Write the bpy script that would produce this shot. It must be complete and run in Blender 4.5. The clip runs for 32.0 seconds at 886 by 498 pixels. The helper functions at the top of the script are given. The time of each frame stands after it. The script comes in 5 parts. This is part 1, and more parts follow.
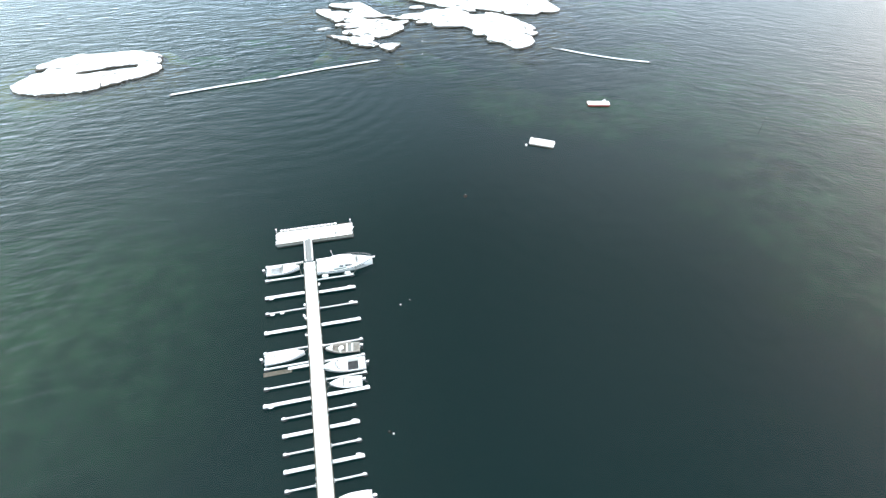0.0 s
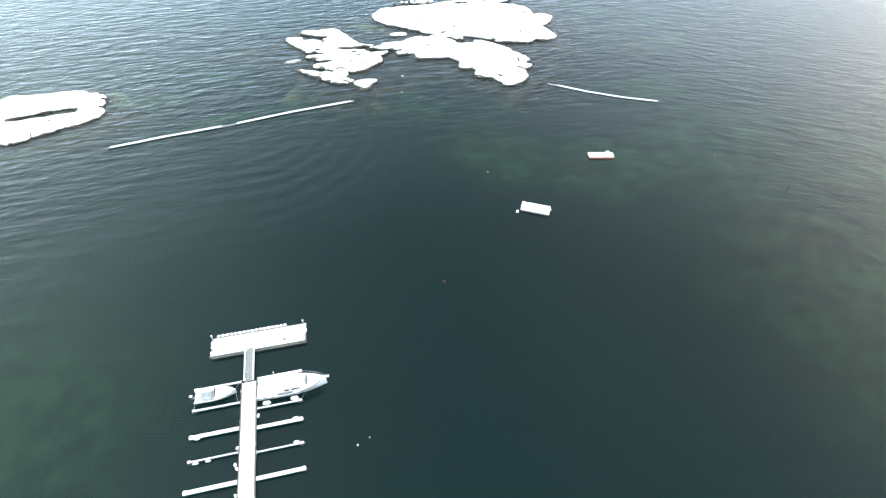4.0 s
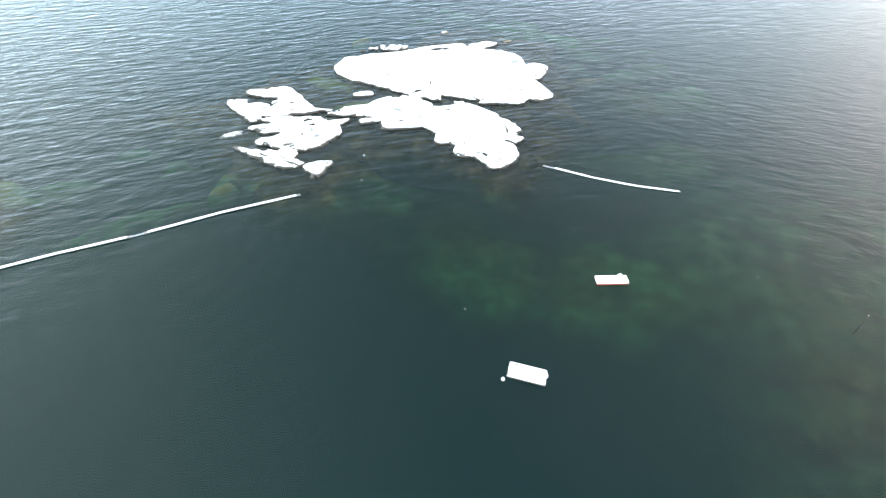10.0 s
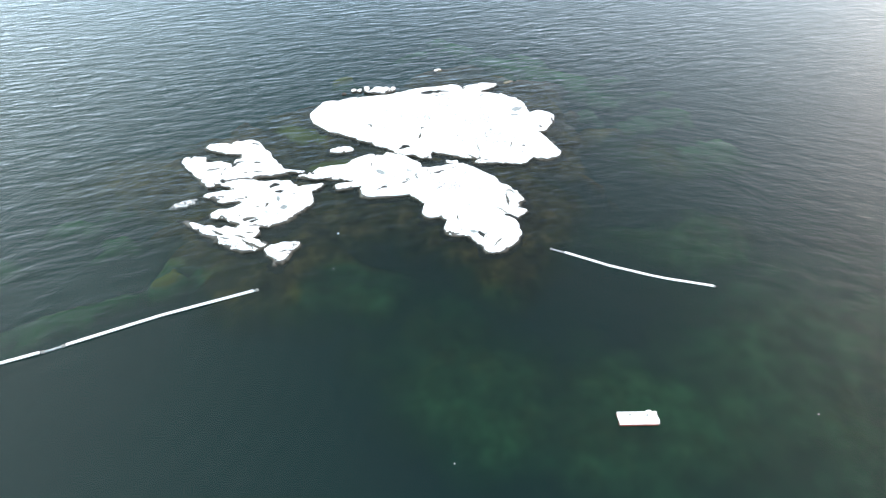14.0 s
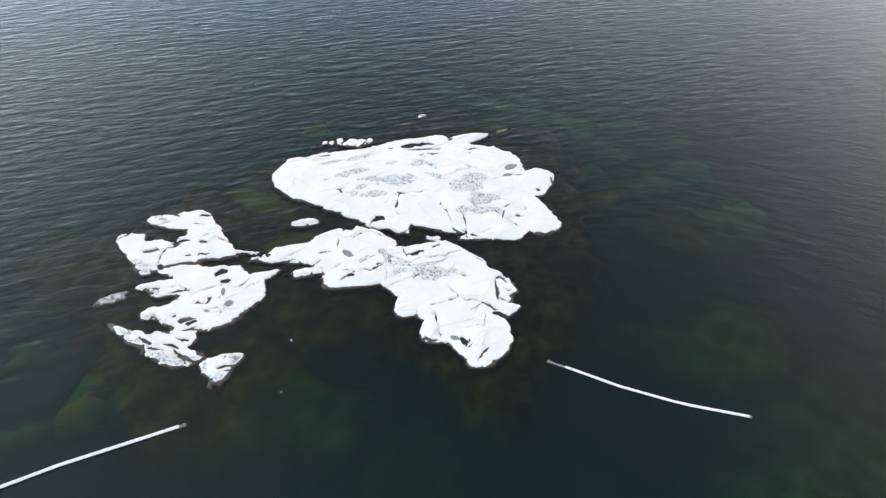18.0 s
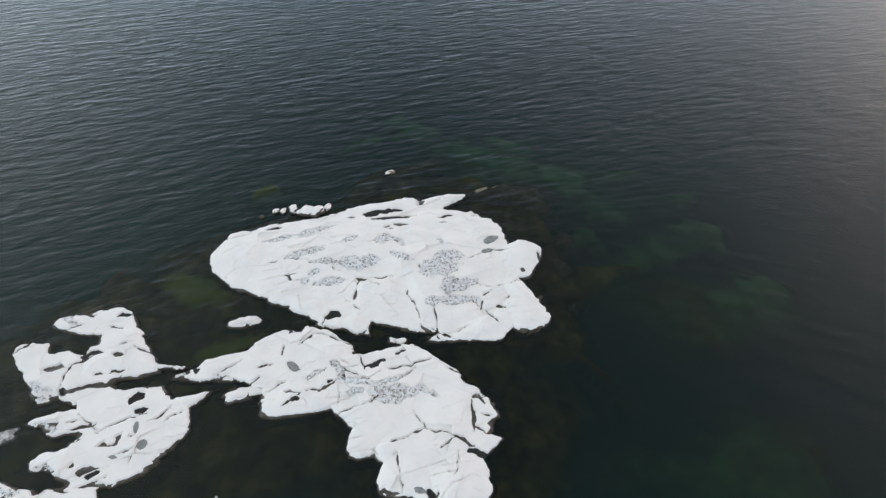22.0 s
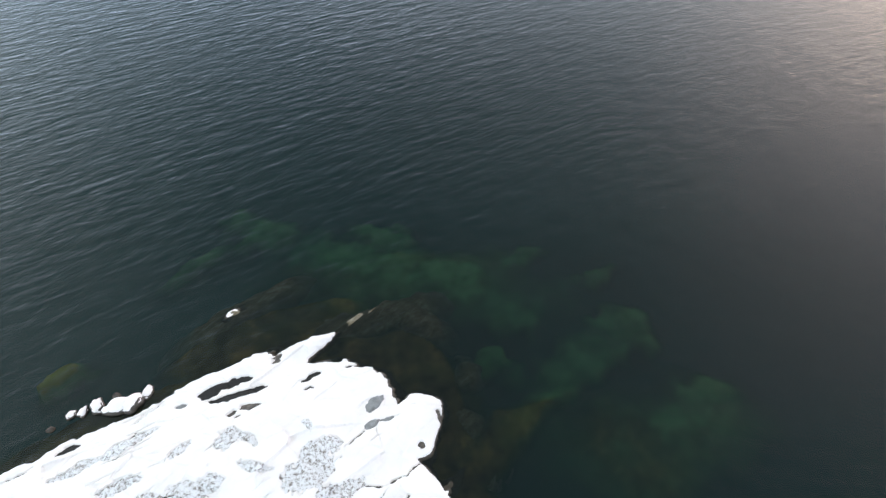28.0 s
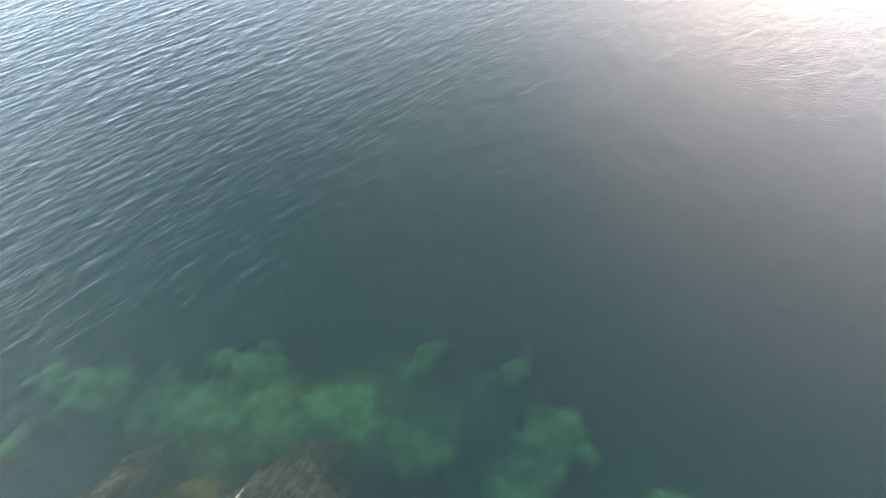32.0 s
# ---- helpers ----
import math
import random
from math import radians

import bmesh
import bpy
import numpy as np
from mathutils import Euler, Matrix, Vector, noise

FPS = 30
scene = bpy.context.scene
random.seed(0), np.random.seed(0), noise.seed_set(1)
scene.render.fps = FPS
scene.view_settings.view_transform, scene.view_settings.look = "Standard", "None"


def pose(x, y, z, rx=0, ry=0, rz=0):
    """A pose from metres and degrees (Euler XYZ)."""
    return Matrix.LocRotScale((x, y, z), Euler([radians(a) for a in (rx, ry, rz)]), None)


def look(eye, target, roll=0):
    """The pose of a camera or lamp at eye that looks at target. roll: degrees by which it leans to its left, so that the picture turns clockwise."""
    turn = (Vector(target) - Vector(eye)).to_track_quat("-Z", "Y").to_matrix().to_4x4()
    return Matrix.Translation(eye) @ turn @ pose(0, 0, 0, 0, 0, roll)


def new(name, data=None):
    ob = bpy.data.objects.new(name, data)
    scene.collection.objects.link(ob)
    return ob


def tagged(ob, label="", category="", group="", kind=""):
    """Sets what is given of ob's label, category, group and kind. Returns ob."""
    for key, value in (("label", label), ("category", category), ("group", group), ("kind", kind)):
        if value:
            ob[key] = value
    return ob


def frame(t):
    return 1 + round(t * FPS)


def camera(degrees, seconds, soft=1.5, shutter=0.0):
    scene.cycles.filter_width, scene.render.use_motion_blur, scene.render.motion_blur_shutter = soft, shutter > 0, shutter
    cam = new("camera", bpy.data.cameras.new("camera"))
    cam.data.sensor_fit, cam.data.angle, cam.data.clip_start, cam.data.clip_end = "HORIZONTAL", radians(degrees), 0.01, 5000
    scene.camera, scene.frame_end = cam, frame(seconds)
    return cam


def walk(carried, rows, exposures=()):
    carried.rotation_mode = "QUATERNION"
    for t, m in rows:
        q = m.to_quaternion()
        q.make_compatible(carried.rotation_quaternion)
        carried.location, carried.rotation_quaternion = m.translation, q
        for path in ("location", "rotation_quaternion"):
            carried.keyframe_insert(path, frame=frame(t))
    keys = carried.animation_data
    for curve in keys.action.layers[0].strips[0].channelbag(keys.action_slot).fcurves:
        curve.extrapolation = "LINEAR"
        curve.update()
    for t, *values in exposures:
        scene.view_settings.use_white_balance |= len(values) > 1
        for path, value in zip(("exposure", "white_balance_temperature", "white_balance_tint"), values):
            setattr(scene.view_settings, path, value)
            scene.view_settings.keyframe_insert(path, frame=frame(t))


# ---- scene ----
cam = camera(78.9, 32.0, soft=1.3)
PATH = [
    (0, (-0.00, -0.00, 60.00), (-0.00, 43.26, 18.42), 1.02),
    (0.5, (0.46, 2.41, 59.82), (0.46, 45.75, 18.33), 0.90),
    (1, (0.99, 5.16, 59.79), (0.97, 48.49, 18.29), 0.81),
    (1.5, (1.49, 7.86, 59.88), (1.46, 51.16, 18.35), 0.78),
    (2, (1.93, 10.63, 59.96), (1.93, 53.88, 18.37), 0.78),
    (2.5, (2.37, 13.35, 60.01), (2.38, 56.55, 18.37), 0.74),
    (3, (2.78, 16.11, 60.05), (2.81, 59.27, 18.36), 0.73),
    (3.5, (3.12, 18.85, 60.06), (3.19, 61.97, 18.34), 0.81),
    (5.5, (5.04, 29.91, 60.23), (5.11, 72.89, 18.37), 0.75),
    (6, (5.52, 32.69, 60.32), (5.60, 75.66, 18.46), 0.76),
    (6.5, (6.04, 35.39, 60.37), (6.10, 78.38, 18.51), 0.72),
    (7, (6.47, 38.14, 60.37), (6.54, 81.16, 18.54), 0.67),
    (7.5, (6.80, 40.91, 60.33), (6.92, 83.93, 18.51), 0.71),
    (8, (7.13, 43.80, 60.30), (7.33, 86.80, 18.45), 0.74),
    (8.5, (7.38, 46.70, 60.39), (7.68, 89.64, 18.48), 0.75),
    (9, (7.58, 49.60, 60.49), (7.98, 92.47, 18.52), 0.78),
    (9.5, (7.83, 52.44, 60.46), (8.27, 95.29, 18.46), 0.79),
    (10, (8.02, 55.26, 60.55), (8.51, 98.08, 18.52), 0.83),
    (10.5, (8.16, 58.14, 60.61), (8.70, 100.91, 18.54), 0.93),
    (11, (8.29, 61.07, 60.52), (8.90, 103.85, 18.47), 0.99),
    (11.5, (8.41, 63.89, 60.44), (9.07, 106.71, 18.41), 1.06),
    (12, (8.53, 66.70, 60.51), (9.22, 109.51, 18.48), 1.16),
    (12.5, (8.72, 69.54, 60.59), (9.42, 112.31, 18.51), 1.21),
    (13, (8.92, 72.41, 60.54), (9.67, 115.18, 18.48), 1.24),
    (13.5, (9.27, 75.20, 60.44), (9.96, 117.99, 18.39), 1.29),
    (15.5, (10.85, 86.22, 60.56), (11.46, 128.97, 18.47), 1.19),
    (16, (11.52, 88.83, 60.59), (12.01, 131.60, 18.51), 1.01),
    (16.5, (12.17, 91.53, 60.56), (12.54, 134.29, 18.47), 0.85),
    (17, (12.71, 94.21, 60.52), (13.00, 136.96, 18.43), 0.77),
    (17.5, (13.18, 96.78, 60.48), (13.41, 139.52, 18.37), 0.75),
    (18, (13.72, 99.43, 60.42), (13.87, 142.18, 18.32), 0.68),
    (18.5, (14.33, 102.05, 60.41), (14.38, 144.80, 18.31), 0.55),
    (19, (14.89, 104.64, 60.51), (14.89, 147.37, 18.38), 0.43),
    (19.5, (15.35, 107.14, 60.50), (15.33, 149.87, 18.38), 0.35),
    (20, (15.79, 109.66, 60.43), (15.74, 152.41, 18.33), 0.32),
    (20.5, (16.14, 112.20, 60.47), (16.03, 154.90, 18.33), 0.36),
    (21, (16.48, 114.77, 60.64), (16.33, 157.38, 18.39), 0.46),
    (21.5, (16.97, 117.33, 60.69), (17.12, 159.87, 18.38), 0.41),
    (22, (17.51, 119.96, 60.68), (18.41, 162.42, 18.30), 0.24),
    (22.5, (17.96, 122.52, 60.76), (19.86, 164.86, 18.29), 0.17),
    (23, (18.29, 125.02, 60.91), (21.27, 167.22, 18.36), 0.23),
    (23.5, (18.65, 127.44, 61.07), (22.77, 169.47, 18.44), 0.29),
    (24, (19.29, 129.87, 61.23), (24.54, 171.68, 18.51), 0.24),
    (24.5, (19.92, 132.32, 61.27), (25.97, 173.92, 18.46), 0.26),
    (25, (20.63, 134.80, 61.14), (27.28, 176.24, 18.27), 0.23),
    (25.5, (21.52, 137.24, 61.05), (28.65, 178.53, 18.11), 0.13),
    (27.5, (25.81, 146.86, 61.62), (35.08, 187.01, 18.01), -0.68),
    (28, (27.20, 149.53, 61.44), (37.12, 189.36, 17.68), -0.70),
    (28.5, (28.52, 152.22, 61.31), (39.08, 191.61, 17.30), -0.73),
    (29, (29.89, 155.01, 61.35), (41.12, 193.86, 17.03), -0.71),
    (29.5, (31.31, 157.84, 61.44), (43.24, 196.09, 16.78), -0.62),
    (30, (32.89, 160.64, 61.56), (45.68, 198.20, 16.55), -0.69),
    (30.5, (34.77, 163.39, 61.55), (48.51, 200.17, 16.18), -0.90),
    (31, (36.92, 166.08, 61.44), (51.73, 202.03, 15.74), -1.14),
    (31.5, (39.03, 168.68, 61.29), (54.87, 203.80, 15.30), -1.31),
    (32, (41.09, 171.30, 61.06), (57.97, 205.61, 14.83), -1.38),
]
EXPOSURES = [(0, 0.45, 7250, 7.5), (3, 0.45, 7250, 7.5), (8, 0.7, 7250, 7.5), (13, 0.55, 7250, 7.5), (16, -0.05, 7300, 10.5), (19, -0.8, 7650, 14.5), (23, -1.05, 7700, 15), (25, -1.0, 7700, 15), (28, -0.45, 7500, 15), (30, 0.6, 7500, 15.5), (31, 1.2, 7600, 17), (32, 1.5, 7600, 18)]
walk(cam, [(t, look(eye, target, roll)) for t, eye, target, roll in PATH], EXPOSURES)

# ---- sky and sun: bright thin overcast, sun low behind it ----
SUN_AZ, SUN_EL = 56.0, 12.0          # degrees clockwise from +y, degrees up
sun_way = Vector((math.sin(radians(SUN_AZ)) * math.cos(radians(SUN_EL)), math.cos(radians(SUN_AZ)) * math.cos(radians(SUN_EL)), math.sin(radians(SUN_EL))))
world = bpy.data.worlds.new("sky")
scene.world = world
world.use_nodes = True
wt = world.node_tree
wt.nodes.clear()


def wnode(kind, **sets):
    n = wt.nodes.new(kind)
    for k, v in sets.items():
        n.inputs[k].default_value = v
    return n


sky = wt.nodes.new("ShaderNodeTexSky")
sky.sky_type = "NISHITA"
sky.sun_disc = False
sky.sun_elevation, sky.sun_rotation = radians(SUN_EL), radians(SUN_AZ)
sky.air_density, sky.dust_density = 1.0, 3.0
back_sky = wnode("ShaderNodeBackground", Strength=0.05)
wt.links.new(sky.outputs[0], back_sky.inputs[0])
# cloud veil: cool grey, brighter over the open sea to the west, warm towards the sun
coord = wt.nodes.new("ShaderNodeTexCoord")


def glow(way, start, end, colour, strength, shape="SMOOTHSTEP"):
    """A soft broad brightening of the cloud round a direction."""
    dot = wt.nodes.new("ShaderNodeVectorMath")
    dot.operation = "DOT_PRODUCT"
    dot.inputs[1].default_value = way
    wt.links.new(coord.outputs["Generated"], dot.inputs[0])
    fall = wt.nodes.new("ShaderNodeMapRange")
    fall.interpolation_type = shape
    for key, v in ((1, start), (2, end), (3, 0.0), (4, strength)):
        fall.inputs[key].default_value = v
    wt.links.new(dot.outputs["Value"], fall.inputs[0])
    back = wnode("ShaderNodeBackground", Color=(*colour, 1))
    wt.links.new(fall.outputs[0], back.inputs[1])
    return back


def way_of(az, el):
    return Vector((math.sin(radians(az)) * math.cos(radians(el)), math.cos(radians(az)) * math.cos(radians(el)), math.sin(radians(el))))


back_cloud = wnode("ShaderNodeBackground", Color=(0.25, 0.54, 0.72, 1), Strength=0.42)
west = glow(way_of(-85, 20), 0.2, 1.0, (0.64, 0.76, 0.82), 2.8)
warm = glow(way_of(38, 22), 0.6, 1.0, (0.95, 0.80, 0.85), 0.42)
low = glow(Vector((0, 0, -1)), -0.67, 0.0, (0.44, 0.64, 0.92), 4.2, "LINEAR")   # paler towards the horizon all round
total = back_sky
south = glow(way_of(190, 45), 0.45, 1.0, (1.0, 0.88, 0.80), 0.5)   # unseen warm glow added inland, behind the flight, to light the snow
east = glow(way_of(80, 18), 0.68, 1.0, (1.0, 0.74, 0.82), 1.1)   # rosy cloud over the sunward shore
core = glow(way_of(SUN_AZ, SUN_EL), 0.9992, 1.0, (1.0, 0.80, 0.42), 5.0)   # the sun's place, faint through the veil
high = glow(way_of(68, 54), 0.5, 1.0, (0.78, 0.86, 1.0), 0.38)   # brighter cloud high over the sunward side
for layer in (back_cloud, west, warm, low, south, east, high, core):
    add = wt.nodes.new("ShaderNodeAddShader")
    wt.links.new(total.outputs[0], add.inputs[0])
    wt.links.new(layer.outputs[0], add.inputs[1])
    total = add
wout = wt.nodes.new("ShaderNodeOutputWorld")
wt.links.new(total.outputs[0], wout.inputs[0])

sun_data = bpy.data.lights.new("sun", "SUN")
sun_data.energy, sun_data.angle, sun_data.color = 0.2, radians(140), (1.0, 0.93, 0.86)
sun = new("sun", sun_data)
sun.matrix_world = look(sun_way * 300, (0, 0, 0))

# ---- materials ----
def material(name):
    m = bpy.data.materials.new(name)
    m.use_nodes = True
    m.node_tree.nodes.clear()
    return m, m.node_tree


def node(nt, kind, links=(), **sets):
    n = nt.nodes.new(kind)
    for k, v in sets.items():
        if k in n.inputs:
            n.inputs[k].default_value = v
        else:
            n.inputs[k.replace("_", " ")].default_value = v
    for out, key in links:
        nt.links.new(out, n.inputs[key])
    return n


def place_of(nt, scale=(1, 1, 1), turn=0.0):
    g = nt.nodes.new("ShaderNodeNewGeometry")
    spin = node(nt, "ShaderNodeMapping", [(g.outputs["Position"], "Vector")], Rotation=(0, 0, radians(turn)))
    m = node(nt, "ShaderNodeMapping", [(spin.outputs[0], "Vector")], Scale=scale)
    return m.outputs[0]


def noise_of(nt, scale, detail=4.0, rough=0.55, vec=None, out="Fac"):
    n = node(nt, "ShaderNodeTexNoise", [(vec if vec is not None else place_of(nt), "Vector")], Scale=scale, Detail=detail, Roughness=rough)
    return n.outputs[out]


def ramp_of(nt, fac, stops):
    r = nt.nodes.new("ShaderNodeValToRGB")
    while len(r.color_ramp.elements) < len(stops):
        r.color_ramp.elements.new(0.5)
    for e, (p, c) in zip(r.color_ramp.elements, stops):
        e.position = p
        e.color = (*c, 1) if len(c) == 3 else c
    nt.links.new(fac, r.inputs[0])
    return r.outputs[0]


def math_of(nt, op, a, b=None, clamp=False):
    n = nt.nodes.new("ShaderNodeMath")
    n.operation, n.use_clamp = op, clamp
    for i, v in enumerate((a, b)):
        if v is None:
            continue
        if isinstance(v, (int, float)):
            n.inputs[i].default_value = v
        else:
            nt.links.new(v, n.inputs[i])
    return n.outputs[0]


def mix_of(nt, fac, a, b):
    n = nt.nodes.new("ShaderNodeMix")
    n.data_type = "RGBA"
    for key, v in ((0, fac), (6, a), (7, b)):
        if isinstance(v, (int, float)):
            n.inputs[key].default_value = v
        elif isinstance(v, tuple):
            n.inputs[key].default_value = (*v, 1)
        else:
            nt.links.new(v, n.inputs[key])
    return n.outputs[2]


def bump_of(nt, height, strength=0.4, distance=0.02):
    return node(nt, "ShaderNodeBump", [(height, "Height")], Strength=strength, Distance=distance).outputs[0]


def finish(nt, shader):
    o = nt.nodes.new("ShaderNodeOutputMaterial")
    nt.links.new(shader, o.inputs[0])


def plain(name, dark, light, rough=0.6, metal=0.0, scale=3.0, relief=0.2, depth=0.01, contrast=(0.35, 0.65)):
    """Paint, plastic, metal, wood: two tones mixed by grain at two sizes, with a little relief."""
    m, nt = material(name)
    a, b = noise_of(nt, scale, 5), noise_of(nt, scale * 9, 3)
    both = math_of(nt, "ADD", math_of(nt, "MULTIPLY", a, 0.7), math_of(nt, "MULTIPLY", b, 0.3))
    col = ramp_of(nt, both, [(contrast[0], dark), (contrast[1], light)])
    s = node(nt, "ShaderNodeBsdfPrincipled", [(col, "Base Color"), (bump_of(nt, both, relief, depth), "Normal")], Roughness=rough, Metallic=metal)
    finish(nt, s.outputs[0])
    return m


def snow_material():
    m, nt = material("snow")
    big, fine = noise_of(nt, 0.35, 5), noise_of(nt, 6.0, 4)
    col = ramp_of(nt, big, [(0.3, (0.83, 0.82, 0.82)), (0.65, (0.91, 0.885, 0.875))])
    h = math_of(nt, "ADD", big, math_of(nt, "MULTIPLY", fine, 0.15))
    s = node(nt, "ShaderNodeBsdfPrincipled", [(col, "Base Color"), (bump_of(nt, h, 0.3, 0.2), "Normal")], Roughness=0.85)
    s.inputs["Specular IOR Level"].default_value = 0.2
    finish(nt, s.outputs[0])
    return m


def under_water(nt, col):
    """Paints into a surface's colour the light water takes on its way down, colour by colour; nothing above the
    waterline.
    """
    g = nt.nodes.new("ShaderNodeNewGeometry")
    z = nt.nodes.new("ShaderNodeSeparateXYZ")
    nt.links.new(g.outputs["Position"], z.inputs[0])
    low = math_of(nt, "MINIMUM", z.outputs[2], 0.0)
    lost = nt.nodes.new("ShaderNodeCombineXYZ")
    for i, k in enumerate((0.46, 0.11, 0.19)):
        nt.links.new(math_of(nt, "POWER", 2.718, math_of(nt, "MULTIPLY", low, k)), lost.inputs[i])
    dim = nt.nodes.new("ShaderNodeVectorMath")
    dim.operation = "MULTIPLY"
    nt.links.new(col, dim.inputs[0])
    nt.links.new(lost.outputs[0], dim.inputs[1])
    # light scattered back by deep water, painted as a teal that grows with depth
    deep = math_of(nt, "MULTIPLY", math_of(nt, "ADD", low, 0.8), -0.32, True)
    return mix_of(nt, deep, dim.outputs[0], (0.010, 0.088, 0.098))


def rock_material(name, stops, wet=True, stretch=(0.5, 1.4, 1)):
    m, nt = material(name)
    vec = place_of(nt, stretch, -15 if wet else -24)
    big, fine = noise_of(nt, 0.7, 6, 0.65, vec), noise_of(nt, 4.0, 5, 0.7, vec)
    col = ramp_of(nt, math_of(nt, "ADD", math_of(nt, "MULTIPLY", big, 0.6), math_of(nt, "MULTIPLY", fine, 0.4)), stops)
    if wet:  # black tide band along the shore
        g = nt.nodes.new("ShaderNodeNewGeometry")
        z = nt.nodes.new("ShaderNodeSeparateXYZ")
        nt.links.new(g.outputs["Position"], z.inputs[0])
        band = math_of(nt, "MULTIPLY", math_of(nt, "SUBTRACT", math_of(nt, "ADD", z.outputs[2], math_of(nt, "MULTIPLY", big, 0.4)), 0.30), 4.0, True)
        col = mix_of(nt, band, (0.045, 0.036, 0.022), col)
        pool = node(nt, "ShaderNodeAttribute")   # wet hollows under clear ice
        pool.attribute_name = "share"
        col = mix_of(nt, pool.outputs["Fac"], col, (0.020, 0.022, 0.022))
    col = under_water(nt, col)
    s = node(nt, "ShaderNodeBsdfPrincipled", [(col, "Base Color"), (bump_of(nt, fine, 0.7, 0.15), "Normal")], Roughness=0.75)
    finish(nt, s.outputs[0])
    return m


def water_material():
    m, nt = material("sea_water")
    # waves: crests run east and a little north, bent the other way where they have passed the large islet
    def crests(turn):
        long = noise_of(nt, 0.46, 1, 0.5, place_of(nt, (0.30, 1.0, 1), turn))
        mid = noise_of(nt, 0.85, 2, 0.55, place_of(nt, (0.36, 1.0, 1), turn - 3))
        return math_of(nt, "ADD", math_of(nt, "MULTIPLY", long, 0.28), math_of(nt, "MULTIPLY", mid, 0.22))

    ripple = noise_of(nt, 1.9, 2, 0.6, place_of(nt, (0.6, 1.0, 1), 30))
    g = nt.nodes.new("ShaderNodeNewGeometry")
    far = node(nt, "ShaderNodeVectorMath", [(g.outputs["Position"], 0)])
    far.operation = "DISTANCE"
    far.inputs[1].default_value = (8, 78, 0)
    open_sea = node(nt, "ShaderNodeMapRange", [(far.outputs["Value"], "Value")])
    for key, v in ((1, 35.0), (2, 85.0), (3, 0.22), (4, 1.0)):
        open_sea.inputs[key].default_value = v
    gust = ramp_of(nt, noise_of(nt, 0.02, 3), [(0.35, (0.75,) * 3), (0.65, (1.0,) * 3)])
    split = nt.nodes.new("ShaderNodeSeparateXYZ")
    nt.links.new(g.outputs["Position"], split.inputs[0])
    def across_sea(axis, start, end, low, high):
        r = node(nt, "ShaderNodeMapRange", [(split.outputs[axis], "Value")])
        for key, v in ((1, start), (2, end), (3, low), (4, high)):
            r.inputs[key].default_value = v
        return r.outputs[0]

    past = math_of(nt, "MULTIPLY", across_sea(0, 30.0, 65.0, 0.0, 1.0), across_sea(1, 180.0, 205.0, 1.0, 0.0))
    lee = across_sea(0, 40.0, 115.0, 1.0, 0.42)   # the wind drops towards the east
    west_part = math_of(nt, "MULTIPLY", crests(-15), math_of(nt, "MULTIPLY", lee, math_of(nt, "SUBTRACT", 1.0, past)))
    east_part = math_of(nt, "MULTIPLY", crests(17), math_of(nt, "MULTIPLY", past, math_of(nt, "MULTIPLY", lee, 0.55)))
    h = math_of(nt, "ADD", math_of(nt, "ADD", west_part, east_part), math_of(nt, "MULTIPLY", ripple, 0.055))
    h = math_of(nt, "MULTIPLY", h, math_of(nt, "MULTIPLY", gust, open_sea.outputs[0]))
    # slow rings that run through the harbour
    rings = node(nt, "ShaderNodeTexWave", [(node(nt, "ShaderNodeMapping", [(g.outputs["Position"], "Vector")], Location=(38, -118, 0)).outputs[0], "Vector")], Scale=0.085, Distortion=5.0, Detail=2.0)
    rings.wave_type, rings.rings_direction = "RINGS", "Z"
    rings.inputs["Detail Scale"].default_value = 0.4
    calm = math_of(nt, "SUBTRACT", 1.0, open_sea.outputs[0], True)
    spent = node(nt, "ShaderNodeVectorMath", [(g.outputs["Position"], 0)])
    spent.operation = "DISTANCE"
    spent.inputs[1].default_value = (-38, 118, 0)
    fade = node(nt, "ShaderNodeMapRange", [(spent.outputs["Value"], "Value")])
    for key, v in ((1, 20.0), (2, 58.0), (3, 1.0), (4, 0.0)):
        fade.inputs[key].default_value = v
    calm = math_of(nt, "MULTIPLY", calm, fade.outputs[0])
    h = math_of(nt, "ADD", h, math_of(nt, "MULTIPLY", math_of(nt, "MULTIPLY", rings.outputs["Fac"], 0.05), calm))
    bump = bump_of(nt, h, 1.0, 1.0)
    clear = node(nt, "ShaderNodeBsdfTransparent", Color=(0.31, 0.325, 0.295, 1))
    murk = node(nt, "ShaderNodeBsdfDiffuse", Color=(0.011, 0.045, 0.048, 1))
    body = node(nt, "ShaderNodeMixShader", [(clear.outputs[0], 1), (murk.outputs[0], 2)])
    body.inputs[0].default_value = 0.11
    gloss = node(nt, "ShaderNodeBsdfGlossy", [(bump, "Normal")], Roughness=0.12)
    fres = node(nt, "ShaderNodeFresnel", [(bump, "Normal")], IOR=1.333)
    top = node(nt, "ShaderNodeMixShader", [(fres.outputs[0], 0), (body.outputs[0], 1), (gloss.outputs[0], 2)])
    finish(nt, top.outputs[0])
    return m


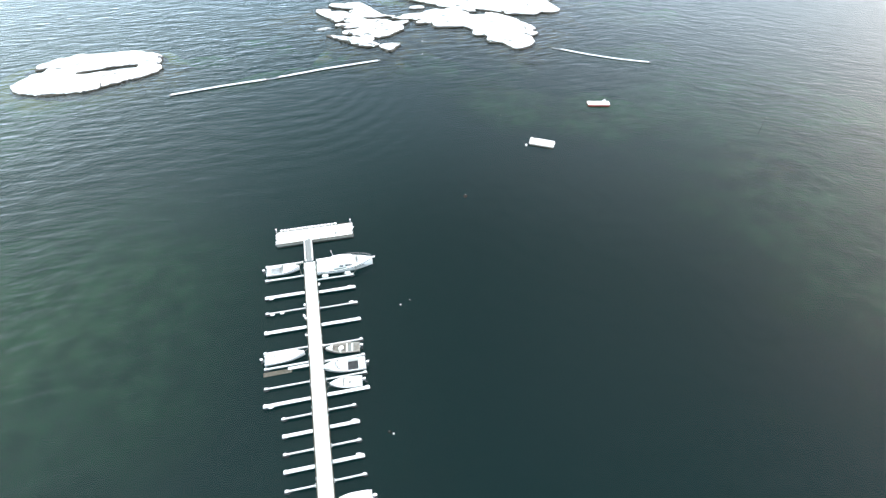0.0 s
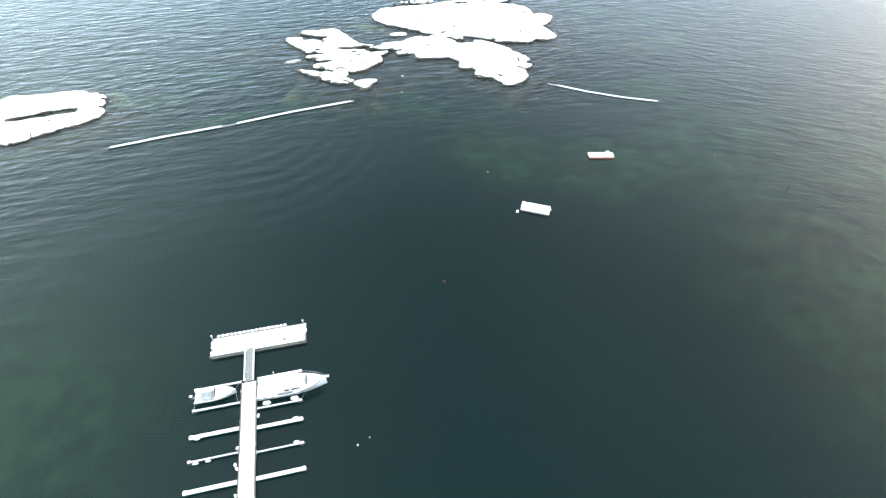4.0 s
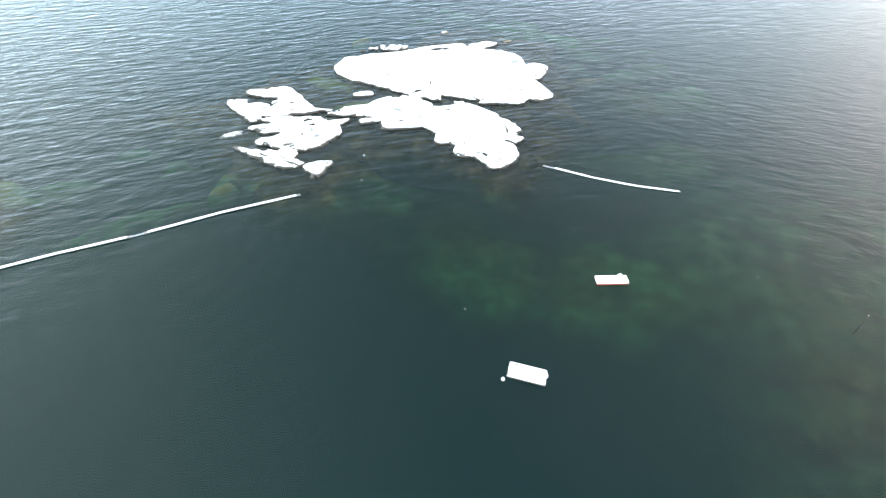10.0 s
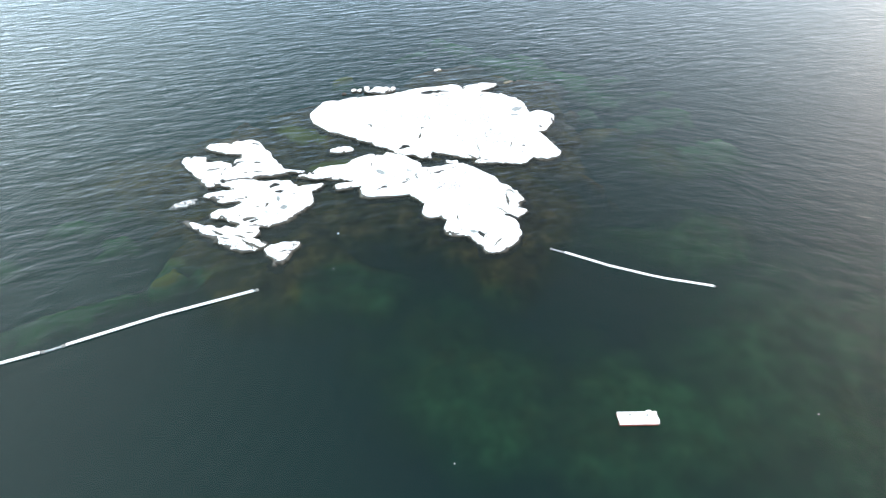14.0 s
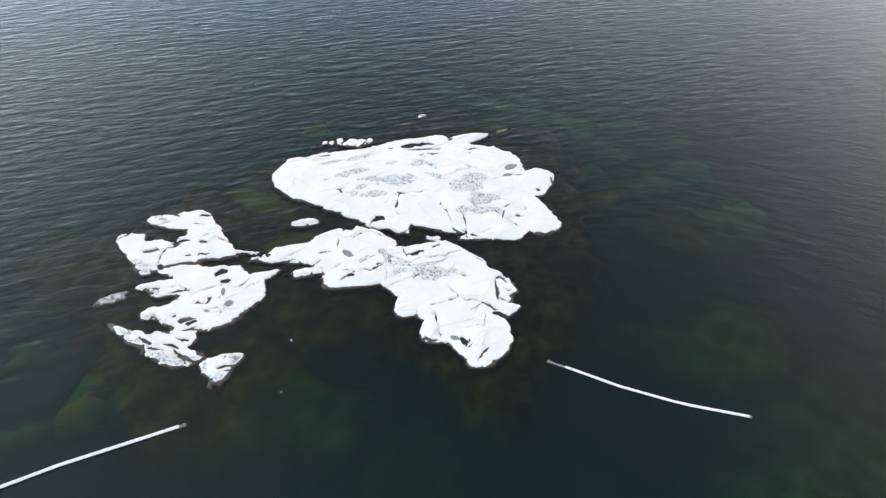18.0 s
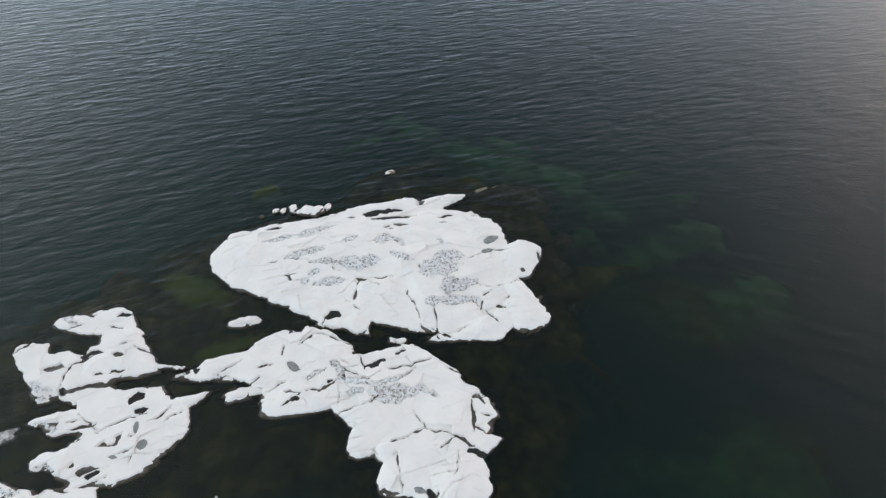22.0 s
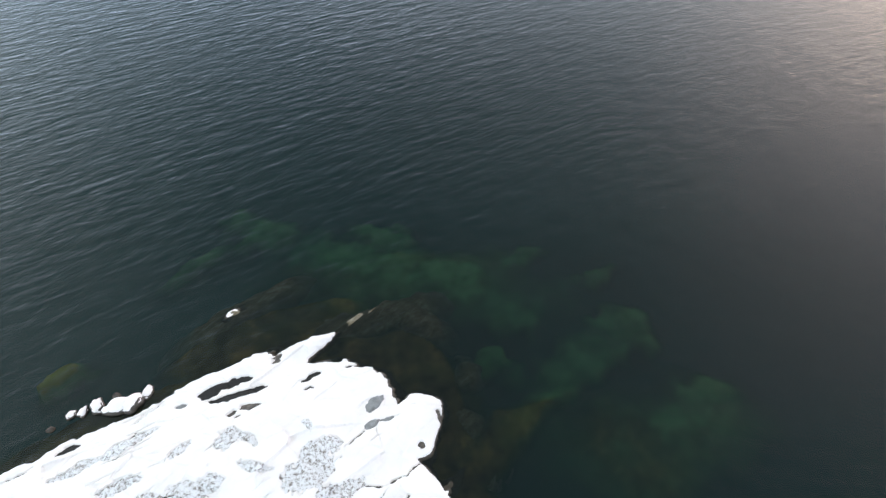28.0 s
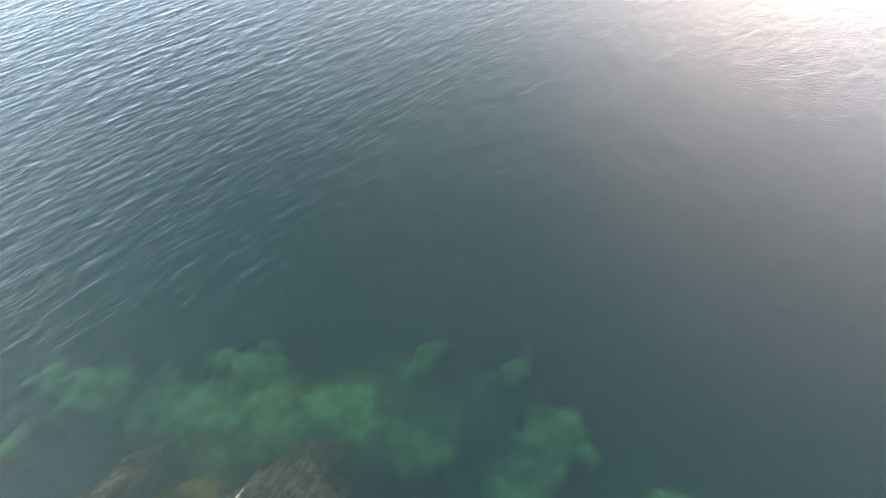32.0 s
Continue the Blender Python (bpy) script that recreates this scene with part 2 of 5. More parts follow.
def seabed_material():
    m, nt = material("seabed")
    sand = node(nt, "ShaderNodeAttribute")
    sand.attribute_name = "share"
    weed = ramp_of(nt, noise_of(nt, 0.22, 8, 0.7), [(0.36, (0.042, 0.032, 0.016)), (0.52, (0.145, 0.100, 0.040)), (0.72, (0.42, 0.26, 0.075))])
    olive = ramp_of(nt, noise_of(nt, 0.12, 7, 0.65), [(0.50, (0.0, 0.0, 0.0)), (0.66, (1.0, 1.0, 1.0))])
    weed = mix_of(nt, math_of(nt, "MULTIPLY", olive, 0.4), weed, (0.13, 0.14, 0.04))
    bare = ramp_of(nt, noise_of(nt, 0.3, 6, 0.6), [(0.35, (0.13, 0.31, 0.14)), (0.65, (0.29, 0.62, 0.29))])
    g = nt.nodes.new("ShaderNodeNewGeometry")   # olive algae where it is shallow
    z = nt.nodes.new("ShaderNodeSeparateXYZ")
    nt.links.new(g.outputs["Position"], z.inputs[0])
    bare = mix_of(nt, math_of(nt, "MULTIPLY", math_of(nt, "ADD", z.outputs[2], 1.7), 1.3, True), bare, (0.38, 0.41, 0.09))
    col = mix_of(nt, sand.outputs["Fac"], weed, bare)
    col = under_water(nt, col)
    s = node(nt, "ShaderNodeBsdfDiffuse", [(col, "Color")])
    finish(nt, s.outputs[0])
    return m


def heath_material():
    """Low heath and dry grass tops with snow caught between them."""
    m, nt = material("heath_in_snow")
    tuft, fine = noise_of(nt, 2.6, 3, 0.6), noise_of(nt, 11.0, 3, 0.7)
    both = math_of(nt, "ADD", math_of(nt, "MULTIPLY", tuft, 0.5), math_of(nt, "MULTIPLY", fine, 0.5))
    col = ramp_of(nt, both, [(0.37, (0.10, 0.09, 0.075)), (0.44, (0.30, 0.28, 0.26)), (0.50, (0.80, 0.82, 0.85))])
    s = node(nt, "ShaderNodeBsdfPrincipled", [(col, "Base Color"), (bump_of(nt, both, 0.8, 0.15), "Normal")], Roughness=0.9)
    finish(nt, s.outputs[0])
    return m


HEATH = heath_material()
SNOW, WATER, SEABED = snow_material(), water_material(), seabed_material()
ROCK = rock_material("rock", [(0.34, (0.028, 0.026, 0.023)), (0.5, (0.085, 0.078, 0.07)), (0.68, (0.26, 0.225, 0.20))])
WEEDROCK = rock_material("weedy_rock", [(0.38, (0.06, 0.047, 0.027)), (0.52, (0.17, 0.14, 0.085)), (0.68, (0.36, 0.34, 0.29))], False, (0.4, 1.1, 1))
DUSTED = plain("snow_dusted_rock", (0.14, 0.13, 0.125), (0.62, 0.62, 0.63), 0.9, 0, 1.6, 0.6, 0.1, (0.42, 0.58))
ICE = plain("grey_ice", (0.16, 0.17, 0.175), (0.34, 0.36, 0.37), 0.35, 0, 1.2, 0.1)
CONCRETE = plain("concrete", (0.16, 0.155, 0.145), (0.33, 0.32, 0.30), 0.85, 0, 2.0)
ZINC = plain("galvanised_steel", (0.30, 0.31, 0.32), (0.50, 0.51, 0.52), 0.5, 0.7, 4.0)
GELCOAT = plain("white_gelcoat", (0.70, 0.70, 0.69), (0.82, 0.82, 0.81), 0.25, 0, 2.0, 0.05)
GREY_DECK = plain("grey_deck", (0.20, 0.20, 0.20), (0.38, 0.375, 0.36), 0.8, 0, 3.0)
DARK_TARP = plain("dark_canvas", (0.035, 0.035, 0.04), (0.10, 0.10, 0.11), 0.9, 0, 3.0)
PALE_CANVAS = plain("pale_canvas", (0.30, 0.30, 0.31), (0.54, 0.54, 0.55), 0.9, 0, 2.5)
TAUPE = plain("weathered_fibreglass", (0.27, 0.245, 0.215), (0.46, 0.42, 0.38), 0.7, 0, 2.5)
GLASS_DARK = plain("smoked_glass", (0.012, 0.013, 0.015), (0.03, 0.032, 0.036), 0.08, 0, 2.0, 0.0)
BLACK_RUBBER = plain("black_rubber", (0.015, 0.015, 0.015), (0.045, 0.045, 0.045), 0.7, 0, 5.0)
OLD_WOOD = plain("weathered_wood", (0.10, 0.085, 0.065), (0.24, 0.21, 0.17), 0.85, 0, 5.0)
RED_PAINT = plain("faded_red_paint", (0.30, 0.05, 0.035), (0.48, 0.11, 0.08), 0.6, 0, 4.0)
ORANGE = plain("faded_orange_plastic", (0.22, 0.10, 0.06), (0.32, 0.16, 0.10), 0.5, 0, 4.0)
FENDER_WHITE = plain("white_vinyl", (0.66, 0.66, 0.64), (0.80, 0.80, 0.78), 0.4, 0, 4.0, 0.05)
ROPE = plain("grey_rope", (0.20, 0.19, 0.17), (0.42, 0.40, 0.36), 0.9, 0, 9.0)
ALUMINIUM = plain("bare_aluminium", (0.40, 0.40, 0.40), (0.60, 0.60, 0.60), 0.4, 0.8, 4.0)

# ---- helpers for shapes ----
def part(name, bm, mat, parent=None, label=""):
    """Links a bmesh (or ready mesh) as one mesh object under a thing or a part."""
    if isinstance(bm, bpy.types.Mesh):
        me = bm
    else:
        me = bpy.data.meshes.new(name)
        bm.to_mesh(me)
        bm.free()
    if not me.materials:
        me.materials.append(mat)
    ob = new(name, me)
    if parent is not None:
        ob.parent = parent
    if label:
        tagged(ob, label)
    return ob


def empty(name, x, y, z, turn=0.0):
    ob = new(name)
    ob.empty_display_size = 0.2
    ob.matrix_basis = pose(x, y, z, 0, 0, turn)
    return ob


def blob(rx, ry, rz, at=(0, 0, 0), lumps=0.1, seed=0, level=2, flat=None):
    """A lumpy rounded body; flat cuts it level below that height."""
    bm = bmesh.new()
    bmesh.ops.create_icosphere(bm, subdivisions=level, radius=1.0)
    for v in bm.verts:
        k = 1 + lumps * noise.noise(v.co * 1.7 + Vector((seed * 3.1, seed * 1.7, 0)))
        v.co = Vector((v.co.x * rx * k, v.co.y * ry * k, v.co.z * rz * k))
        if flat is not None:
            v.co.z = max(v.co.z, flat)
        v.co += Vector(at)
    for f in bm.faces:
        f.smooth = True
    return bm


def lattice(ix, iy, seed):
    n = (ix * 374761393 + iy * 668265263 + seed * 974634777) & 0xFFFFFFFF
    n = ((n ^ (n >> 13)) * 1274126177) & 0xFFFFFFFF
    return ((n ^ (n >> 16)) & 0xFFFF) / 65535.0


def value_noise(x, y, seed):
    ix, iy = np.floor(x).astype(np.int64), np.floor(y).astype(np.int64)
    fx, fy = x - ix, y - iy
    fx, fy = fx * fx * fx * (fx * (fx * 6 - 15) + 10), fy * fy * fy * (fy * (fy * 6 - 15) + 10)
    a, b = lattice(ix, iy, seed), lattice(ix + 1, iy, seed)
    c, d = lattice(ix, iy + 1, seed), lattice(ix + 1, iy + 1, seed)
    return (a + (b - a) * fx) * (1 - fy) + (c + (d - c) * fx) * fy


def fbm(x, y, size, seed, octaves=4, rough=0.5):
    """Smooth noise from -1 to 1 with blobs of about that size in metres."""
    total, amp, norm = 0.0, 1.0, 0.0
    for o in range(octaves):
        total = total + amp * (value_noise(x / size + 17.3 * o, y / size - 9.1 * o, seed + o) * 2 - 1)
        norm += amp
        amp *= rough
        size *= 0.5
    return total / norm


def cells(x, y, size, seed):
    """Irregular blocks of about that size: distance to the nearest joint, a random share for each block, and the way from its middle."""
    u, v = x / size, y / size
    ix, iy = np.floor(u).astype(np.int64), np.floor(v).astype(np.int64)
    d1, d2 = np.full(u.shape, 9.0), np.full(u.shape, 9.0)
    who, du, dv = np.zeros(u.shape), np.zeros(u.shape), np.zeros(u.shape)
    for a in (-1, 0, 1):
        for b in (-1, 0, 1):
            px, py = ix + a + lattice(ix + a, iy + b, seed), iy + b + lattice(ix + a, iy + b, seed + 5)
            d = np.hypot(u - px, v - py)
            near = d < d1
            d2 = np.where(near, d1, np.minimum(d2, d))
            who = np.where(near, lattice(ix + a, iy + b, seed + 9), who)
            du, dv = np.where(near, u - px, du), np.where(near, v - py, dv)
            d1 = np.where(near, d, d1)
    return (d2 - d1) * size, who, du * size, dv * size


# Rock slabs of each islet: middle x, y, half length, half width, turn in degrees, taper towards the far end.
SLABS_NORTH = [(7.6, 177.9, 21.8, 11.6, 356, -0.3), (29.9, 167.5, 3.1, 3.3, 35, -0.14), (-11.4, 179.2, 6.0, 5.6, 153, 0.19), (30.5, 178.4, 4.0, 3.3, 46, 0.16), (29.7, 171.3, 5.9, 1.7, 130, -0.82), (25.3, 165.1, 2.5, 5.7, 113, -0.9), (0.0, 169.2, 3.5, 2.3, 188, 0.9), (7.7, 189.1, 8.8, 2.7, 14, -0.24), (-9.8, 184.0, 5.8, 2.0, 25, 0.14), (3.7, 166.2, 1.5, 1.5, 125, -0.9), (6.2, 165.8, 1.8, 1.8, 114, -0.9), (18.8, 192.1, 4.4, 1.7, 23, 0.82), (7.8, 164.5, 1.2, 0.6, 135, -0.9), (1.1, 167.8, 1.8, 1.6, 184, 0.59), (7.4, 165.7, 0.9, 1.4, 175, -0.03), (-10.7, 176.3, 1.3, 1.2, 137, 0.03)]
SLABS_MIDDLE = [(10.7, 154.4, 13.8, 5.6, 330, -0.67), (-4.9, 159.1, 8.2, 3.0, 175, 0.73), (19.6, 143.8, 3.7, 4.5, 12, 0.23), (16.9, 158.1, 5.2, 2.1, 142, 0.0), (-12.1, 158.4, 3.4, 1.3, 13, -0.48), (-4.8, 161.8, 3.5, 1.8, 40, 0.2), (-7.4, 154.9, 0.8, 1.5, 102, -0.11), (1.2, 154.7, 5.3, 2.3, 173, -0.62), (16.1, 143.2, 4.0, 1.7, 112, -0.9), (1.0, 163.2, 2.4, 2.0, 340, -0.08), (14.0, 145.1, 3.5, 2.9, 27, -0.48), (11.1, 159.4, 3.8, 2.4, 11, -0.14), (2.5, 160.5, 4.3, 4.0, 205, -0.87), (3.1, 162.7, 1.4, 3.4, 69, 0.79), (9.0, 148.8, 2.0, 1.9, 177, -0.18), (22.7, 148.2, 2.8, 1.4, 16, 0.9)]
SLABS_WEST = [(-22.8, 157.0, 13.4, 4.8, 295, -0.47), (-33.4, 159.9, 5.7, 2.8, 150, 0.52), (-21.9, 140.4, 1.8, 4.0, 71, -0.42), (-14.5, 138.6, 2.7, 1.9, 37, 0.7), (-31.7, 166.3, 3.6, 1.4, 171, 0.31), (-14.1, 153.5, 4.5, 1.1, 33, 0.83), (-28.1, 142.8, 3.7, 0.8, 152, 0.5), (-22.4, 142.9, 3.0, 3.3, 331, 0.48), (-25.6, 151.6, 3.8, 2.2, 177, 0.4), (-27.3, 167.2, 2.1, 3.0, 56, 0.44), (-25.0, 146.8, 1.7, 2.1, 116, -0.9), (-13.6, 151.2, 1.6, 2.9, 2, 0.3), (-18.3, 159.3, 4.1, 0.5, 1, 0.88), (-29.4, 151.7, 0.8, 0.9, 109, -0.9), (-28.3, 156.2, 3.3, 1.7, 123, -0.9), (-31.2, 154.9, 0.7, 0.7, 165, 0.17)]
SLABS_OUTER = [(-89.7, 126.1, 6.9, 4.1, 16), (-74.6, 123.5, 4.8, 4.9, 50), (-82.9, 127.0, 7.7, 4.9, 14), (-85.0, 115.7, 8.6, 4.7, 23), (-77.5, 126.8, 6.6, 5.8, 167), (-96.3, 124.1, 1.3, 3.2, 129), (-94.3, 114.5, 4.6, 4.7, 162), (-78.6, 122.0, 5.6, 9.1, 141), (-92.8, 113.4, 3.9, 5.9, 84), (-87.2, 120.3, 9.4, 8.5, 87)]
# Bare hollows and frozen pools: middle x, y, half length, half width, turn.
POOLS_NORTH = [(7.0, 188.5, 1.6, 0.7, 20), (9.6, 189.1, 2.7, 0.5, 3), (10.3, 187.3, 3.8, 0.42, 4), (-8.8, 185.1, 1.5, 0.4, 14), (19.2, 187.4, 1.2, 0.4, 17), (3.0, 167.2, 1.1, 0.7, 16), (19.0, 185.6, 0.8, 0.2, 5)]
POOLS_MIDDLE = [(9.9, 159.4, 1.3, 0.4, 45), (12.9, 161.1, 0.7, 0.25, 21), (16.8, 142.4, 0.7, 0.4, 147), (22.4, 147.0, 1.4, 0.45, 160), (-13.3, 158.6, 0.6, 0.35, 155), (-0.0, 154.1, 0.5, 0.3, 21), (8.7, 158.8, 0.6, 0.2, 24), (7.0, 149.1, 0.5, 0.2, 58), (4.0, 156.6, 0.4, 0.2, 24)]
POOLS_WEST = [(-19.6, 154.8, 1.0, 0.6, 37), (-18.5, 153.1, 0.8, 0.4, 25), (-20.9, 145.1, 0.8, 0.35, 20), (-26.2, 167.9, 1.0, 0.4, 0), (-20.1, 139.2, 0.9, 0.35, 167), (-27.7, 161.2, 1.6, 0.4, 10), (-13.1, 139.6, 0.5, 0.25, 157), (-29.3, 155.7, 0.7, 0.35, 146)]
POOLS_OUTER = [(-93.9, 120.8, 3.3, 0.3, 14), (-88.6, 123.3, 3.9, 0.28, 35), (-87.8, 126.2, 3.1, 0.25, 66), (-94.3, 128.2, 1.2, 0.8, 32), (-87.8, 129.0, 1.2, 0.7, 31), (-80.0, 118.2, 1.9, 0.35, 72), (-81.2, 116.8, 0.7, 0.2, 12), (-78.2, 119.2, 0.6, 0.3, 29), (-81.7, 111.3, 0.7, 0.7, 91), (-90.2, 108.5, 0.8, 0.8, 36), (-83.3, 115.8, 0.7, 0.15, 24), (-88.7, 116.9, 0.7, 0.15, 37), (-87.3, 114.0, 0.3, 0.2, 24), (-94.7, 111.7, 0.5, 0.2, 29), (-74.0, 131.0, 1.0, 0.4, 20), (-71.8, 129.3, 0.5, 0.5, 37), (-70.4, 125.8, 0.7, 0.7, 87)]
# Heath and grass that stands through the snow: the same five numbers.
HEATH_NORTH = [(-7.0, 182.3, 3.0, 0.7, 10), (-1.9, 183.6, 3.1, 0.7, 20), (-4.6, 177.7, 1.6, 0.4, 11), (-1.8, 179.0, 2.4, 0.7, 7), (0.9, 176.7, 2.5, 0.6, 177), (5.5, 176.2, 3.3, 1.5, 6), (-1.9, 173.1, 0.7, 0.7, 158), (1.8, 172.9, 2.6, 0.9, 7), (-0.6, 174.8, 0.8, 0.7, 38), (4.2, 181.3, 1.6, 0.7, 26), (9.6, 181.2, 1.9, 1.1, 49), (11.9, 180.6, 1.5, 0.6, 150), (12.5, 177.1, 2.5, 0.5, 157), (19.2, 177.4, 2.5, 1.2, 15), (18.1, 175.3, 3.0, 1.8, 22), (20.7, 172.1, 2.9, 1.4, 18), (21.0, 169.5, 3.1, 1.0, 179), (17.2, 169.3, 1.3, 0.7, 13), (18.5, 180.7, 0.9, 0.6, 127)]
HEATH_MIDDLE = [(4.7, 158.5, 1.8, 0.5, 137), (8.3, 156.2, 3.1, 0.6, 163), (12.5, 154.7, 3.5, 1.2, 11), (16.6, 154.7, 1.5, 0.4, 158), (12.3, 156.9, 2.3, 0.4, 27), (2.1, 157.6, 1.2, 0.35, 29), (7.3, 154.8, 1.3, 0.5, 167), (23.4, 154.9, 1.2, 0.8, 140)]
HEATH_WEST = [(-29.7, 143.7, 2.0, 1.1, 161), (-26.3, 141.0, 3.0, 1.1, 158), (-22.0, 138.9, 2.2, 0.9, 162), (-32.0, 155.8, 2.9, 0.8, 161), (-17.7, 138.5, 1.8, 0.8, 153), (-13.1, 139.6, 1.1, 0.9, 166), (-14.2, 136.5, 1.6, 0.8, 14), (-29.1, 150.8, 2.2, 0.7, 156), (-26.9, 145.9, 1.4, 0.5, 161), (-33.0, 166.7, 1.4, 0.5, 164)]

# Open cracks between the blocks: middle x, y, half length, half width, turn.
CRACKS_NORTH = [(-14.0, 183.5, 2.0, 0.2, 15), (-7.2, 177.0, 1.2, 0.12, 20), (-4.0, 177.3, 2.4, 0.12, 177), (-7.7, 182.2, 2.5, 0.12, 8), (-0.7, 187.8, 3.0, 0.13, 22), (2.6, 176.3, 2.3, 0.12, 177), (6.7, 173.3, 1.2, 0.25, 169), (9.6, 173.4, 2.3, 0.16, 5), (6.2, 172.5, 1.1, 0.16, 81), (5.9, 170.6, 1.0, 0.14, 81), (4.8, 171.9, 1.9, 0.12, 44), (13.9, 170.0, 1.2, 0.12, 114), (14.9, 167.9, 1.6, 0.2, 107), (17.5, 167.1, 2.1, 0.15, 94), (17.8, 164.1, 1.3, 0.2, 102), (19.3, 163.8, 1.3, 0.13, 11), (21.3, 164.5, 1.1, 0.12, 30)]
SEAMS_NORTH = [(24.7, 172.2, 1.7, 0.16, 173), (27.3, 172.3, 1.5, 0.18, 9), (29.3, 173.0, 1.2, 0.22, 35), (25.3, 170.8, 1.5, 0.12, 34), (23.9, 168.5, 1.2, 0.14, 139), (25.3, 166.7, 1.6, 0.17, 120), (23.6, 178.0, 1.7, 0.22, 27), (24.2, 187.8, 1.2, 0.25, 177), (1.8, 166.4, 0.8, 0.22, 83), (5.2, 169.3, 2.3, 0.1, 141), (16.3, 164.8, 1.1, 0.3, 135), (8.6, 172.1, 0.9, 0.1, 151), (18.6, 163.7, 1.9, 0.2, 148), (-2.3, 179.2, 2.7, 0.1, 7), (28.6, 164.2, 1.0, 0.15, 164), (33.7, 177.9, 1.4, 0.3, 98), (30.7, 175.5, 0.5, 0.3, 171)]
CRACKS_MIDDLE = [(0.2, 163.2, 1.6, 0.2, 48), (3.9, 163.2, 3.3, 0.16, 157), (3.4, 155.8, 2.2, 0.2, 22), (-0.3, 153.9, 1.4, 0.25, 34), (-0.3, 154.9, 1.1, 0.18, 161), (-4.7, 158.8, 1.1, 0.25, 24), (-5.8, 156.7, 1.1, 0.15, 25), (9.5, 157.1, 1.5, 0.13, 37), (12.6, 158.5, 1.5, 0.14, 19), (15.6, 159.5, 2.2, 0.18, 19), (7.5, 152.8, 2.1, 0.14, 17), (10.1, 154.1, 1.2, 0.12, 36), (5.3, 154.9, 2.3, 0.1, 97), (15.3, 151.4, 1.7, 0.15, 126), (14.4, 149.3, 2.3, 0.14, 23), (17.7, 149.7, 1.8, 0.14, 166), (20.6, 148.5, 1.9, 0.2, 151), (-2.8, 161.6, 1.1, 0.1, 91)]
SEAMS_MIDDLE = [(13.1, 146.3, 1.5, 0.14, 107), (13.7, 143.7, 1.3, 0.16, 101), (19.9, 145.9, 2.0, 0.1, 80), (18.7, 148.2, 1.3, 0.12, 40), (17.2, 141.8, 0.8, 0.2, 79), (19.8, 140.9, 0.6, 0.25, 40), (18.9, 139.9, 0.8, 0.16, 58), (18.3, 144.6, 1.4, 0.08, 7), (21.9, 151.8, 2.4, 0.3, 93), (23.6, 151.9, 0.7, 0.25, 169), (22.8, 149.8, 1.0, 0.2, 139), (6.7, 157.8, 3.1, 0.12, 152), (-2.6, 156.0, 1.0, 0.12, 45), (-9.0, 159.0, 2.0, 0.14, 26), (-9.1, 157.4, 2.1, 0.1, 164), (7.8, 159.2, 1.6, 0.14, 111), (23.0, 153.9, 0.9, 0.3, 128), (19.9, 158.0, 1.4, 0.2, 158)]
CRACKS_WEST = [(-29.9, 158.7, 1.1, 0.2, 73), (-28.0, 160.5, 2.2, 0.32, 27), (-29.9, 157.0, 1.1, 0.18, 102), (-27.7, 156.0, 1.6, 0.45, 18), (-24.9, 156.7, 1.8, 0.5, 9), (-23.0, 157.4, 0.7, 0.2, 65), (-24.1, 160.8, 0.9, 0.25, 173), (-24.3, 151.7, 1.8, 0.14, 146), (-24.6, 150.9, 1.4, 0.3, 9), (-25.9, 151.8, 0.8, 0.2, 19), (-21.0, 151.3, 2.2, 0.18, 29), (-18.3, 152.5, 1.2, 0.15, 12), (-18.1, 147.9, 1.2, 0.14, 32), (-15.9, 152.5, 1.4, 0.14, 42), (-20.4, 144.4, 1.1, 0.22, 20), (-26.0, 145.3, 1.3, 0.3, 166), (-21.2, 142.5, 1.0, 0.28, 4), (-20.2, 140.1, 1.9, 0.28, 155)]
SEAMS_WEST = [(-19.2, 139.5, 2.1, 0.3, 167), (-26.0, 142.0, 1.5, 0.35, 152), (-24.2, 140.6, 1.3, 0.28, 170), (-14.0, 138.2, 1.3, 0.35, 14), (-13.6, 137.6, 1.0, 0.2, 18), (-32.8, 165.8, 1.9, 0.2, 16), (-26.2, 165.5, 1.2, 0.2, 167), (-24.0, 162.5, 1.6, 0.12, 16), (-21.4, 161.8, 1.6, 0.2, 160), (-18.6, 140.8, 0.8, 0.3, 100), (-14.7, 139.7, 0.5, 0.25, 79), (-15.8, 137.0, 0.6, 0.2, 4), (-14.4, 152.1, 1.3, 0.12, 37), (-36.0, 162.8, 1.4, 0.06, 21), (-16.8, 159.1, 1.9, 0.1, 9), (-22.3, 141.4, 1.5, 0.16, 174), (-24.1, 143.7, 2.0, 0.16, 162)]
# Inlets of the sea into the rock: the five numbers of a slab.
BAYS_WEST = [(-32.6, 162.9, 1.5, 1.1, 11), (-30.4, 163.4, 1.9, 0.9, 4), (-20.9, 157.0, 1.9, 0.55, 5), (-17.4, 157.6, 2.7, 0.8, 8), (-30.0, 153.7, 1.8, 0.5, 5), (-27.3, 149.2, 2.0, 0.5, 16), (-25.4, 144.6, 1.3, 0.35, 173)]
BAYS_OUTER = [(-82.2, 122.2, 4.6, 0.9, 24), (-79.0, 123.4, 3.4, 1.2, 20)]
